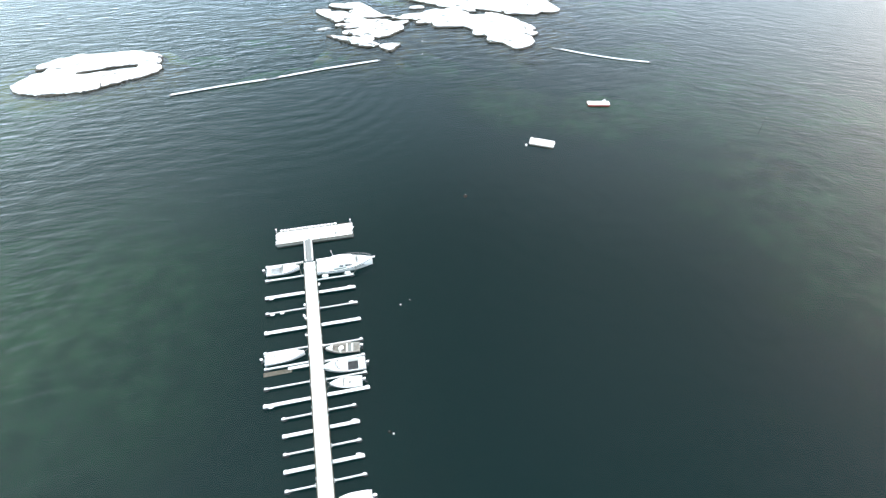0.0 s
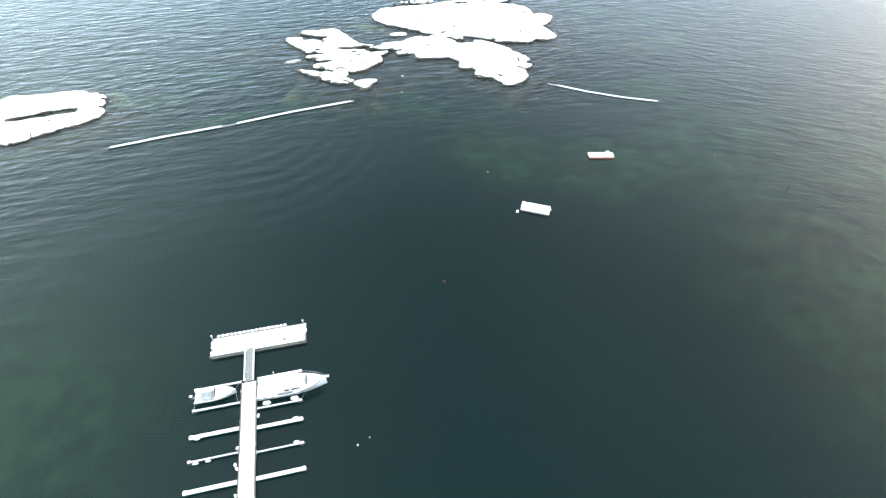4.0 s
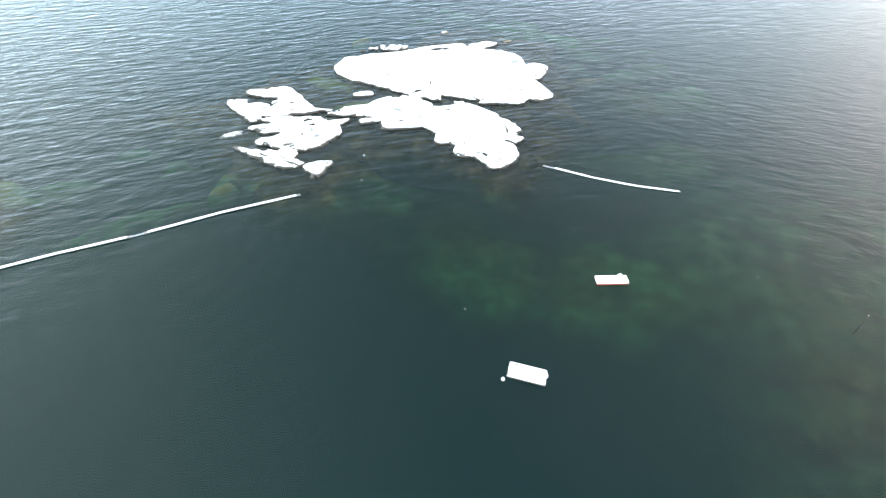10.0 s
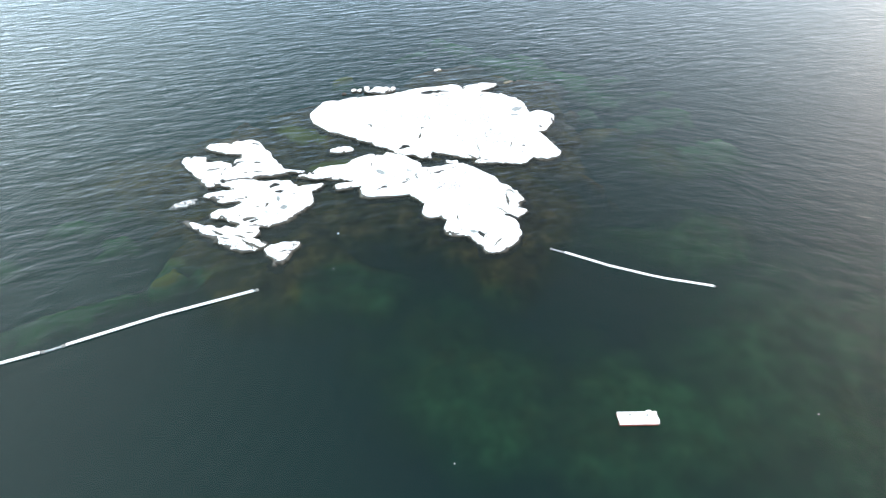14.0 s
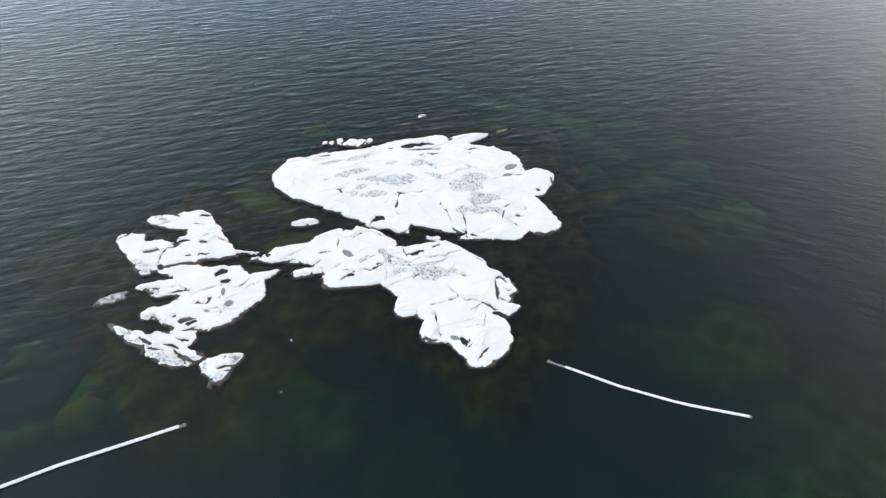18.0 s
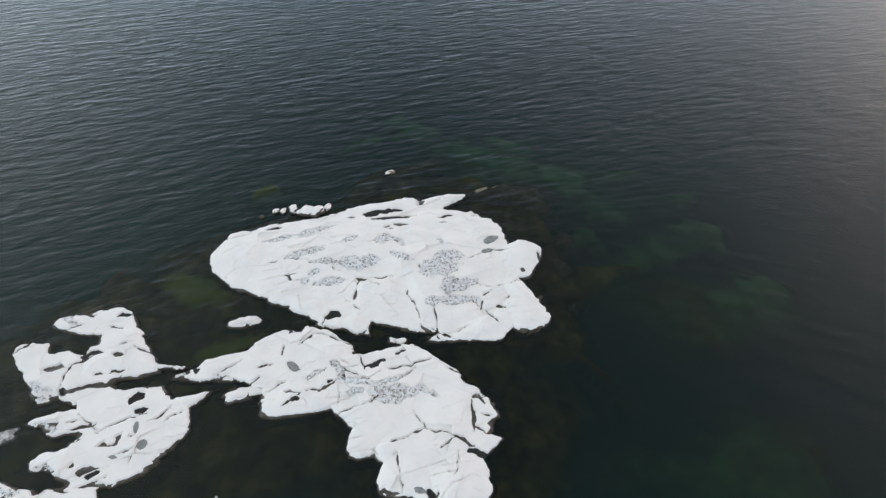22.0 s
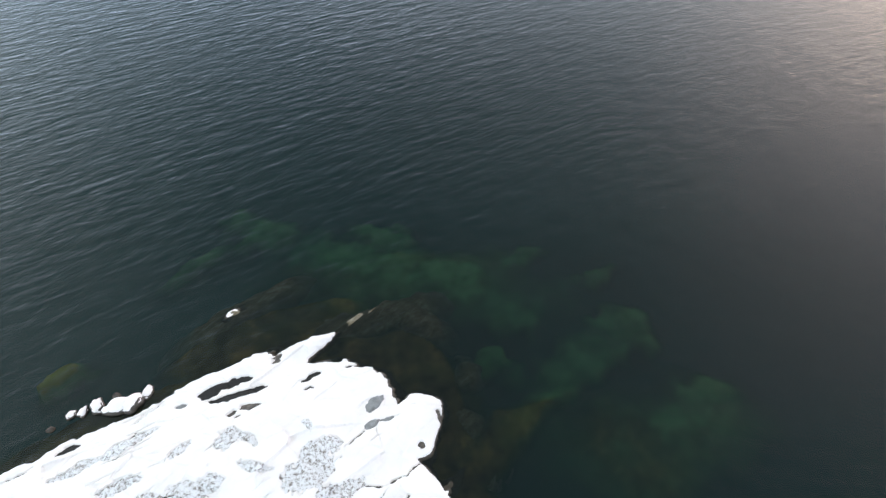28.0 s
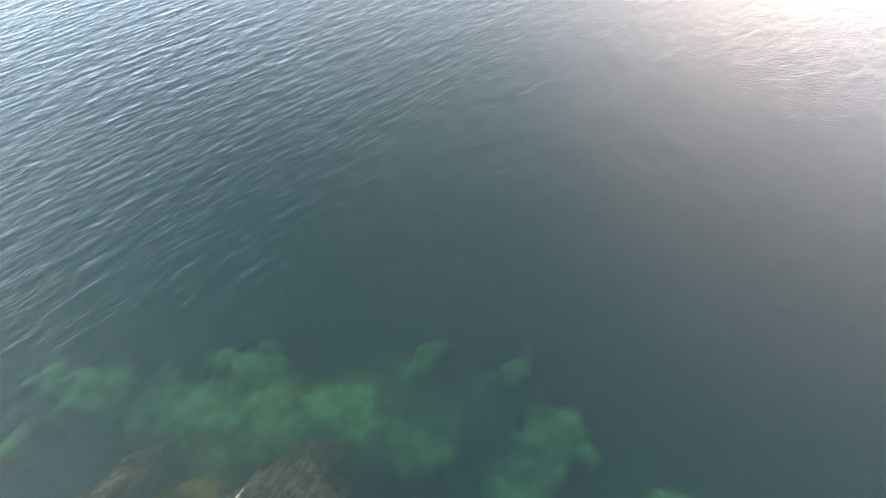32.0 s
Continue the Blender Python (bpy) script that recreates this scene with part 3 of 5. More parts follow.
# Raised lips: middle x, y, half length, lift, turn; the rock stands higher on the left of that way.
LEDGES_NORTH = [(12.9, 172.8, 4.7, 0.35, 296), (15.5, 185.0, 2.1, 0.45, 121), (21.2, 180.1, 2.5, 0.4, 123), (26.8, 172.8, 3.6, 0.5, 189), (24.6, 167.3, 2.5, 0.5, 127), (20.2, 164.1, 2.2, 0.45, 197), (3.6, 169.6, 4.5, 0.3, 168), (8.6, 173.3, 3.0, 0.35, 177)]
LEDGES_MIDDLE = [(10.0, 149.0, 3.0, 0.35, 170), (16.1, 148.7, 3.5, 0.3, 188), (3.4, 155.6, 2.0, 0.3, 200), (8.2, 153.5, 2.9, 0.3, 204), (3.9, 163.2, 3.0, 0.25, 157)]
# Grey ice in shallow hollows: middle x, y, half length, half width, turn.
ICE_NORTH = [(25.7, 181.6, 1.7, 0.8, 24), (25.6, 179.2, 0.9, 0.45, 20), (27.7, 179.5, 1.5, 0.2, 1), (3.7, 187.3, 0.7, 0.3, 2)]
ICE_MIDDLE = [(-1.0, 158.8, 1.0, 0.5, 142), (15.7, 142.9, 0.6, 0.35, 165)]
ICE_WEST = [(-18.0, 150.7, 0.8, 0.3, 106), (-16.6, 148.7, 0.6, 0.6, 37), (-19.3, 147.2, 0.5, 0.22, 171)]


def slab_depth(slabs, x, y):
    """Metres inward from the rim, for the two slabs that reach furthest, and which one leads."""
    best, second, who = np.full(x.shape, -99.0), np.full(x.shape, -99.0), np.zeros(x.shape, int)
    for n, (cx, cy, a, b, turn, *taper) in enumerate(slabs):
        c, s = math.cos(radians(turn)), math.sin(radians(turn))
        u = (c * (x - cx) + s * (y - cy)) / a
        v = np.abs((c * (y - cy) - s * (x - cx)) / (b * np.clip(1 - (taper[0] if taper else 0.0) * u, 0.05, 2)))
        d = (1 - (np.abs(u) ** 3 + v ** 3 + 1e-9) ** (1 / 3)) * min(a, b)
        lead = d > best
        second = np.where(lead, best, np.maximum(second, d))
        who = np.where(lead, n, who)
        best = np.where(lead, d, best)
    return best, second, who


def grid_mesh(name, xs, ys, z, keep, values=None):
    """A sheet over the grid points, with only the squares that are kept."""
    nx, ny = len(xs), len(ys)
    gx, gy = np.meshgrid(xs, ys, indexing="ij")
    co = np.stack([gx, gy, z], -1).reshape(-1, 3)
    i, j = np.nonzero(keep[:-1, :-1] | keep[1:, :-1] | keep[:-1, 1:] | keep[1:, 1:])
    quads = np.stack([i * ny + j, (i + 1) * ny + j, (i + 1) * ny + j + 1, i * ny + j + 1], 1)
    used = np.unique(quads)
    back = np.zeros(nx * ny, int)
    back[used] = np.arange(len(used))
    me = bpy.data.meshes.new(name)
    me.vertices.add(len(used))
    me.vertices.foreach_set("co", co[used].astype(np.float32).ravel())
    me.loops.add(4 * len(quads))
    me.loops.foreach_set("vertex_index", back[quads].astype(np.int32).ravel())
    me.polygons.add(len(quads))
    me.polygons.foreach_set("loop_start", np.arange(0, 4 * len(quads), 4, dtype=np.int32))
    me.polygons.foreach_set("use_smooth", np.ones(len(quads), bool))
    if values is not None:
        a = me.attributes.new("share", "FLOAT", "POINT")
        a.data.foreach_set("value", values.reshape(-1)[used].astype(np.float32))
    me.update(calc_edges=True)
    return me


def spots(places, x, y):
    """1 inside the given ovals, falling to 0 at their rim and below outside."""
    best = np.full(x.shape, -9.0)
    for cx, cy, a, b, turn in places:
        c, s = math.cos(radians(turn)), math.sin(radians(turn))
        u, v = (c * (x - cx) + s * (y - cy)) / a, (c * (y - cy) - s * (x - cx)) / b
        best = np.maximum(best, 1 - np.hypot(u, v))
    return best


def clefts(places, x, y):
    """Metres from the rim of the nearest crack, less than nothing inside it; each tapers to both ends."""
    best = np.full(x.shape, 9.0)
    for cx, cy, a, w, turn in places:
        c, s = math.cos(radians(turn)), math.sin(radians(turn))
        u, v = np.abs(c * (x - cx) + s * (y - cy)), np.abs(c * (y - cy) - s * (x - cx))
        best = np.minimum(best, np.where(u < a, v - w * np.sqrt(np.clip(1 - (u / a) ** 2, 0, 1)), np.hypot(u - a, v)))
    return best


def lips(places, x, y):
    """Height added by ledges: a short face, then a slow fall back to the common level."""
    total = np.zeros(x.shape)
    for cx, cy, a, lift, turn in places:
        c, s = math.cos(radians(turn)), math.sin(radians(turn))
        u, v = (c * (x - cx) + s * (y - cy)) / a, c * (y - cy) - s * (x - cx)
        face = np.clip(v / 1.5, 0, 1)
        total = total + lift * face * face * (3 - 2 * face) * np.exp(-np.maximum(v - 1.5, 0) / 3.0) * np.clip(1.6 - 1.2 * np.abs(u), 0, 1)
    return total


def soften(a, times=1):
    """Rounds off the steps between neighbouring grid points."""
    for _ in range(times):
        p = np.pad(a, 1, mode="edge")
        a = (p[:-2, 1:-1] + 2 * p[1:-1, 1:-1] + p[2:, 1:-1]) / 4
        p = np.pad(a, 1, mode="edge")
        a = (p[1:-1, :-2] + 2 * p[1:-1, 1:-1] + p[1:-1, 2:]) / 4
    return a


def islet(name, label, slabs, high, seed, step, base, pools=(), heath=(), bare=0.05, cover=0.22, rim=0.28, step_up=0.25, jag=1.0, fringe=0.25, joints=0.22, group="snowy islets", stone=None, cracks=(), ledges=(), bays=(), ice=(), grain=0.5):
    reach = [max(s[2:4]) + 3 for s in slabs]
    xs = np.arange(min(s[0] - r for s, r in zip(slabs, reach)), max(s[0] + r for s, r in zip(slabs, reach)), step)
    ys = np.arange(min(s[1] - r for s, r in zip(slabs, reach)), max(s[1] + r for s, r in zip(slabs, reach)), step)
    x, y = np.meshgrid(xs, ys, indexing="ij")
    # along and across the grain of the rock, a little bent
    bend_x, bend_y = x + 0.22 * fbm(x, y, 2.0, seed), y + 0.22 * fbm(x, y, 2.0, seed + 7)
    along, across = 0.966 * bend_x + 0.259 * bend_y, 0.966 * bend_y - 0.259 * bend_x
    j_big, k_big, du, dv = cells(along * 0.75, across, 5.2, seed + 1)
    j_mid, k_mid, _, _ = cells(along * 0.42, across, 1.25, seed + 2)
    j_fine, k_fine, _, _ = cells(along * 0.6, across, 0.5, seed + 4)
    k_other = (k_mid * 7.31) % 1.0
    d = slab_depth(slabs, bend_x, bend_y)[0] + 0.10 + jag * soften(0.75 * (k_mid - 0.5) + 0.36 * (k_fine - 0.5) + 0.25 * (k_big - 0.5)) + jag * (0.30 * fbm(along * 0.5, across, 0.9, seed + 51, 3, 0.6) + 0.30 * fbm(along * 0.4, across, 2.4, seed + 53, 2))
    if len(bays):
        d = np.minimum(d, -slab_depth(bays, bend_x, bend_y)[0] - 0.1)
    inland = np.clip(d / 1.5, 0, 1)
    rise = high * (1 - np.exp(-np.maximum(d, 0) / (high * 3.2 + 0.3)))
    facet = step_up * (k_big - 0.5) * 2 + 0.35 * step_up * (np.sin(k_big * 91) * du + np.cos(k_big * 57) * dv) + 0.10 * (k_mid - 0.5)
    z = np.where(d > 0, rim * np.clip(d / 0.15, 0, 1) + rise + facet * inland + (high * 0.12 * fbm(along * 0.5, across, 5.0, seed + 30) + 0.26 * fbm(x, y, 7.0, seed + 31, 2) + 0.10 * fbm(along * 0.6, across, 2.6, seed + 32, 2)) * inland + lips(ledges, bend_x, bend_y) * inland, 1.1 * d)
    # joints between the blocks, bare here and there
    wander = fbm(x, y, 4.5, seed + 26)
    lean = fbm(x, y, 5.0, seed + 28)
    j_thin, k_thin, _, _ = cells(along * 0.16, across, 1.5, seed + 33)
    streak = fbm(x, y, 6.0, seed + 35)
    # metres from the rim of the nearest open crack, less than nothing inside
    gap = j_big - np.clip(0.16 * (wander - joints + 0.40) * 3, -0.2, 0.15 + 0.05 * wander)
    gap = np.minimum(gap, j_mid - np.clip(0.5 * (lean - joints), -0.2, 0.10))
    gap = np.minimum(gap, j_thin - np.clip(0.5 * (streak - grain), -0.2, 0.07))
    if len(cracks):
        wry_x, wry_y = x + 0.42 * fbm(x, y, 1.6, seed + 41, 4, 0.6), y + 0.42 * fbm(x, y, 1.6, seed + 43, 4, 0.6)
        gap = np.minimum(gap, clefts(cracks, wry_x, wry_y) + 0.05 + 0.16 * fbm(x, y, 0.9, seed + 45, 3, 0.6))
    crack = np.clip(-gap / 0.08, 0, 1)
    near_rim = np.clip(1 - d / 1.6, 0, 1)
    open_rock = (k_other < bare + 0.16 * near_rim * fringe * 4 * (fbm(x, y, 5.0, seed + 58) > -0.05)) & (k_fine > 0.25)
    thick = np.where(open_rock, -0.14, cover + 0.06 * fbm(x, y, 2.5, seed + 55))
    thick = np.minimum(soften(thick), (d - 0.14 - fringe * soften(k_fine * (fbm(x, y, 3.0, seed + 71) > -0.1))) * 4.5)
    thick = np.minimum(thick, gap * 2.2)
    if len(ice):
        thick = np.minimum(thick, np.where(spots(ice, x, y) > -0.05, 0.02, 9))
    wet = np.zeros(x.shape)
    if len(pools):
        hollow = spots(pools, bend_x + 0.3 * soften(k_fine - 0.5) + 0.35 * fbm(x, y, 1.1, seed + 47), bend_y + 0.3 * soften(k_mid - 0.5) + 0.35 * fbm(x, y, 1.1, seed + 49))
        thick = np.minimum(thick, -hollow * 1.2)
        z = z - 0.14 * np.clip(hollow * 4, 0, 1)
        wet = np.clip(hollow * 9, 0, 1)
    if len(heath):
        tuft = spots(heath, x + 0.6 * fbm(x, y, 1.6, seed + 65), y + 0.6 * fbm(x, y, 1.6, seed + 67))
        edge = tuft + 0.5 * fbm(x, y, 1.2, seed + 69, 4, 0.7)
        in_heath = edge > -0.04
        thick = np.where(edge > 0.02, np.minimum(thick, 0.06), thick)
        z_heath = z + 0.06 + 0.16 * np.clip(edge * 2, 0, 1) + 0.10 * fbm(x, y, 0.5, seed + 73, 3, 0.7)
    thick = np.clip(thick, -0.45, cover + 0.12)
    z_rock = z - 0.14 * crack - 0.10 * soften(open_rock * 1.0)
    z_snow = np.maximum(z + thick, z_rock - 0.10)
    thing = empty(name, base[0], base[1], 0)
    part("rock", grid_mesh("rock", xs - base[0], ys - base[1], z_rock, d > (-0.9 if stone in (None, ROCK) else -0.1), wet), stone or ROCK, thing)
    if cover > 0:
        part("snow_cover", grid_mesh("snow_cover", xs - base[0], ys - base[1], z_snow, (thick > -0.02) & (d > 0)), SNOW, thing, "white snow lying on the rock")
    for cx, cy, a, w, turn in ice:
        i, j = int((cx - xs[0]) / step), int((cy - ys[0]) / step)
        sheet = part("ice", blob(a * 1.15, w * 1.2, 0.06, (0, 0, 0), 0.5, cx, 3), ICE, thing, "grey ice in a shallow hollow")
        sheet.matrix_basis = pose(cx - base[0], cy - base[1], float(z[i, j]) + 0.06, 0, 0, turn)
    if len(heath):
        tops = part("heath", grid_mesh("heath", xs - base[0], ys - base[1], z_heath, in_heath & (gap > 0.05) & (d > 0.5)), HEATH, thing, "grey-brown heath tops standing through the snow")
        tagged(tops, "grey-brown heath tops standing through the snow", kind="stuff")
    return tagged(thing, label, "islet", group)


islet("rocky_islet", "large rocky islet under snow, heath showing through and dark cracks", SLABS_NORTH, 2.4, 100, 0.10, (10, 178), POOLS_NORTH, HEATH_NORTH, 0.004, jag=0.5, fringe=0.14, joints=0.85, cracks=CRACKS_NORTH + SEAMS_NORTH, ledges=LEDGES_NORTH, ice=ICE_NORTH, step_up=0.10, grain=0.47)
islet("rocky_islet", "low curved rocky islet with broken snow over stepped slabs", SLABS_MIDDLE, 0.9, 200, 0.10, (8, 153), POOLS_MIDDLE, HEATH_MIDDLE, 0.01, rim=0.36, step_up=0.16, jag=0.5, fringe=0.12, joints=0.8, cracks=CRACKS_MIDDLE + SEAMS_MIDDLE, ledges=LEDGES_MIDDLE, ice=ICE_MIDDLE, grain=0.52)
islet("rocky_islet", "low jagged rocky islet with patchy snow and dark gullies", SLABS_WEST, 0.55, 300, 0.10, (-26, 153), POOLS_WEST, HEATH_WEST, 0.02, rim=0.32, step_up=0.10, jag=0.6, fringe=0.22, joints=0.75, cracks=CRACKS_WEST + SEAMS_WEST, bays=BAYS_WEST, ice=ICE_WEST, grain=0.32)
islet("rocky_islet", "flat snowy islet with a long grey tide pool", SLABS_OUTER, 0.9, 400, 0.22, (-83, 120), POOLS_OUTER, (), 0.01, step_up=0.15, jag=0.6, fringe=0.15, joints=0.8, bays=BAYS_OUTER)
# small rocks awash round the islets: label, slabs, height, snow cover, rim
SKERRIES = [
    ("low grey skerry thinly dusted with snow, just above water", [(-34.3, 150.0, 1.9, 0.75, 25)], 0.10, 0.05, 0.12),
    ("small flat rock capped with snow between two islets", [(-10.2, 166.4, 1.5, 0.8, 0), (-8.2, 166.6, 1.2, 0.7, 170)], 0.25, 0.28, 0.2),
    ("low rock slab with thin snow in the shallow bay", [(-5.6, 155.7, 2.2, 0.8, 8)], 0.10, 0.16, 0.12),
    ("small low rock slab with thin snow in the shallow bay", [(-9.0, 157.6, 1.3, 0.4, 15)], 0.10, 0.18, 0.12),
    ("small snowy rock in the channel between two islets", [(11.6, 163.4, 0.7, 0.35, 160), (12.9, 163.0, 0.4, 0.3, 0)], 0.15, 0.25, 0.15),
    ("bare dark rock ledge breaking the surface", [(-32.5, 168.3, 2.2, 0.3, 35)], 0.05, 0.0, 0.1),
]
for n, (text, slabs, high, cover, rim) in enumerate(SKERRIES):
    islet("skerry", text, slabs, high, 500 + 31 * n, 0.12, slabs[0][:2], bare=0.05, cover=cover if cover > 0.1 else 0.0, stone=DUSTED if cover == 0.05 else ROCK, rim=rim, step_up=0.02, jag=0.5, fringe=0.1, group="skerries")
# rocks below the surface, brown with weed
SUNKEN = [
    ("sunken weedy rock with a pale crest breaking the surface", [(9.0, 201.2, 5.6, 1.9, 28), (15.0, 204.2, 3.2, 1.1, 30)], -0.12),
    ("sunken ridge of brown weedy rock off the islet", [(28.5, 195.7, 8.0, 2.0, 10), (34.6, 193.8, 3.4, 2.5, 120), (22.0, 195.6, 4.0, 1.8, 20)], -0.14),
    ("sunken brown rock beside the islet shore", [(31.5, 185.3, 2.6, 0.9, 15)], -0.25),
    ("sunken brown rock beside the islet shore", [(38.6, 184.0, 1.9, 1.3, 60)], -0.55),
    ("sunken brown rock beside the islet shore", [(37.6, 172.0, 2.4, 1.2, 40)], -0.50),
    ("sunken brown rock beside the islet shore", [(36.4, 178.2, 1.5, 2.6, 20)], -0.35),
    ("sunken brown rock shelf off the islet tip", [(26.4, 147.0, 1.4, 4.5, 12)], -0.40),
]
for n, (text, slabs, top) in enumerate(SUNKEN):
    cx, cy = slabs[0][:2]
    reach = max(math.hypot(s[0] - cx, s[1] - cy) + max(s[2:4]) for s in slabs) + 4
    xs, ys = np.arange(-reach, reach, 0.22), np.arange(-reach, reach, 0.22)
    x, y = np.meshgrid(xs, ys, indexing="ij")
    along, across = 0.93 * x + 0.37 * y, 0.93 * y - 0.37 * x
    d = slab_depth(slabs, x + cx + 0.8 * fbm(x, y, 2.5, 700 + n), y + cy + 0.8 * fbm(x, y, 2.5, 720 + n))[0]
    z = top - 0.9 + 0.9 * (1 - np.exp(-np.maximum(d, 0) / 1.2)) + np.minimum(d, 0) * 1.5 + 0.22 * fbm(along * 0.3, across, 0.9, 740 + n) * np.clip(d + 0.6, 0, 1)
    if n == 0:
        z = z + 0.45 * np.clip(1.25 - np.hypot((x - 0.6) / 1.8, (y + 0.1) / 0.9), 0, 1)
    if n == 1:
        u, v = 0.87 * (x + 2.2) + 0.5 * (y - 0.3), 0.87 * (y - 0.3) - 0.5 * (x + 2.2)
        z = z + (0.42 + 0.7 * fbm(u * 0.25, v, 0.6, 760, 3)) * np.clip(1.2 - np.hypot(u / 5.0, v / 1.05), 0, 1)
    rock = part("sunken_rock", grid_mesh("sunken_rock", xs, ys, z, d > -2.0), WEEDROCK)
    rock.location = (cx, cy, 0)
    tagged(rock, text, "rock", "sunken rocks")
islet("skerry", "small snow cap on a nearly sunken rock", [(9.4, 201.2, 0.8, 0.32, 30)], 0.05, 777, 0.1, (9.6, 201.1), bare=0.1, cover=0.12, rim=0.08, step_up=0.02, jag=0.3, fringe=0.1, group="skerries")

# ---- sea floor and water ----
ALL_SLABS = SLABS_NORTH + SLABS_MIDDLE + SLABS_WEST + SLABS_OUTER
# pale sand on the floor: middle x, y, half length, half width, turn
SANDS = [(-31, 134, 7, 3.4, 20), (-41, 129.5, 9, 3.4, 25), (-50, 124, 12, 4.5, 30), (-52, 146, 8, 3, 10), (-44, 141, 5, 2.4, 10), (-64, 134, 12, 5, 25), (-19.6, 173.4, 6, 2.4, 150),
         (54, 183.8, 13, 4.4, 10), (62.6, 187, 5, 6.5, 30), (42, 185.5, 4, 3, 0), (47, 194.5, 9, 6.5, 150), (40, 201, 8, 4.2, 150), (54.4, 203.6, 5, 2.2, 20), (62.6, 196.5, 6, 2.8, 10),
         (12, 221, 11, 5.5, 140), (26, 210.5, 12, 5, 150), (33, 213, 10, 4.5, 150), (3, 214, 9, 3.5, 40), (66, 174, 9, 3.5, 0)]
SANDS += [(-11, 163.5, 5, 1.4, 20), (-12.5, 198, 5, 2.2, 30)]
# shallow banks overgrown with green algae
BANKS = [(-21.6, 174.6, 3.0, 2.0, 120), (-18.2, 171.8, 4.2, 1.7, 160), (-31, 134.2, 4, 2, 25), (-11.5, 164.2, 4.5, 0.9, 20), (-13, 197.5, 3.5, 1.6, 30)]
WEEDS = [(56.5, 191.5, 4.2, 3.0, 20), (47, 187.8, 3, 1.0, 40)]
# wide meadows of eelgrass on the harbour floor; their dimness with depth is painted in
MEADOWS = [(14, 118, 22, 15, 150), (36, 112, 26, 17, 160), (64, 118, 34, 26, 20), (80, 98, 50, 72, 0), (56, 146, 22, 10, 10), (-2, 132, 12, 6, 10), (58, 172, 20, 10, 0), (36, 204, 32, 11, 160)]
SHALLOWS = [(-68, 42, 68, 52, 62), (96, 22, 60, 32, 140), (-112, 96, 40, 46, 0), (10, -62, 150, 34, 0)]
bx, by = np.arange(-180, 200, 0.8), np.arange(-100, 300, 0.8)
gx, gy = np.meshgrid(bx, by, indexing="ij")
off = -slab_depth(ALL_SLABS, gx + 2.5 * fbm(gx, gy, 7, 7), gy + 2.5 * fbm(gx, gy, 7, 8))[0]
shelf = spots([(-4, 151, 16, 12, 0), (-12, 168, 16, 9, 30), (32, 184, 8, 15, 10), (14, 197, 20, 6, 10), (-20.5, 173, 9, 5, 150), (-27, 146, 16, 8, 160)], gx, gy)
floor_z = -0.45 - 0.20 * np.clip(off, -1, 6) - 0.95 * np.clip(off - 3.2, 0, 18) + 0.55 * fbm(gx, gy, 5, 9, 5, 0.6)
floor_z = np.maximum(floor_z, -6.0 + 5.2 * np.clip(shelf * 2.5, 0, 1) + 0.6 * fbm(gx, gy, 5, 12) - 20 * (shelf <= 0))
wob_x, wob_y = gx + 3.0 * fbm(gx, gy, 7, 13, 5, 0.6), gy + 3.0 * fbm(gx, gy, 7, 14, 5, 0.6)
pale = -spots([w for w in WEEDS], wob_x, wob_y)
pale = np.minimum(np.where(pale < 0, pale, 9), spots(SANDS, wob_x + 2 * fbm(gx, gy, 3, 19, 4, 0.6), wob_y + 1.2 * fbm(gx, gy, 3, 20, 4, 0.6)))
grain = fbm(0.94 * gx + 0.34 * gy, (0.94 * gy - 0.34 * gx) * 2.2, 7, 15, 6, 0.65)
sand = np.clip(pale * 1.6 + 1.2 * grain + 0.42, 0, 1) * np.clip(pale * 2 + 0.6, 0, 1)
floor_z = np.maximum(floor_z, -5.4 + 2.9 * np.clip(pale * 1.15 + 0.35, 0, 1) + 0.8 * fbm(gx, gy, 5, 16, 6, 0.65))
bank = spots(BANKS, wob_x, wob_y) + 0.25 * grain
floor_z = np.maximum(floor_z, -6.5 + 5.9 * np.clip(bank * 2 + 0.3, 0, 1))
sand = np.maximum(sand, 0.8 * np.clip(bank * 3, 0, 1))
meadow = np.clip(spots(MEADOWS, wob_x + 6 * fbm(gx, gy, 20, 21), wob_y + 6 * fbm(gx, gy, 20, 22)) * 1.5, 0, 1)
blades = np.clip(0.55 + 0.9 * fbm(gx * 0.7 + gy * 0.3, gy * 0.8, 9, 23, 6, 0.6), 0, 1)
floor_z = np.maximum(floor_z, -4.1 + 2.1 * meadow + 0.6 * fbm(gx, gy, 9, 24, 6, 0.6))
sand = np.maximum(sand, 0.9 * np.clip(meadow * 1.8, 0, 1) * blades)
near_shore = spots(SHALLOWS, wob_x + 8 * fbm(gx, gy, 30, 25), wob_y + 8 * fbm(gx, gy, 30, 26))
floor_z = np.maximum(floor_z, -4.8 + 2.8 * np.clip(near_shore * 1.3, -1, 1) + 0.3 * fbm(gx, gy, 14, 17))
sand = np.maximum(sand, 0.9 * np.clip(near_shore * 1.6 + 0.2 + 0.35 * fbm(gx, gy, 13, 18, 5), 0, 1))
floor_z = np.clip(floor_z, -11, -0.35)
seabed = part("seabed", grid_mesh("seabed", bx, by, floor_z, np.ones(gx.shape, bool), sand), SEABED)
tagged(seabed, "dark weedy sea floor with pale green sand patches", "sea floor", kind="structure")

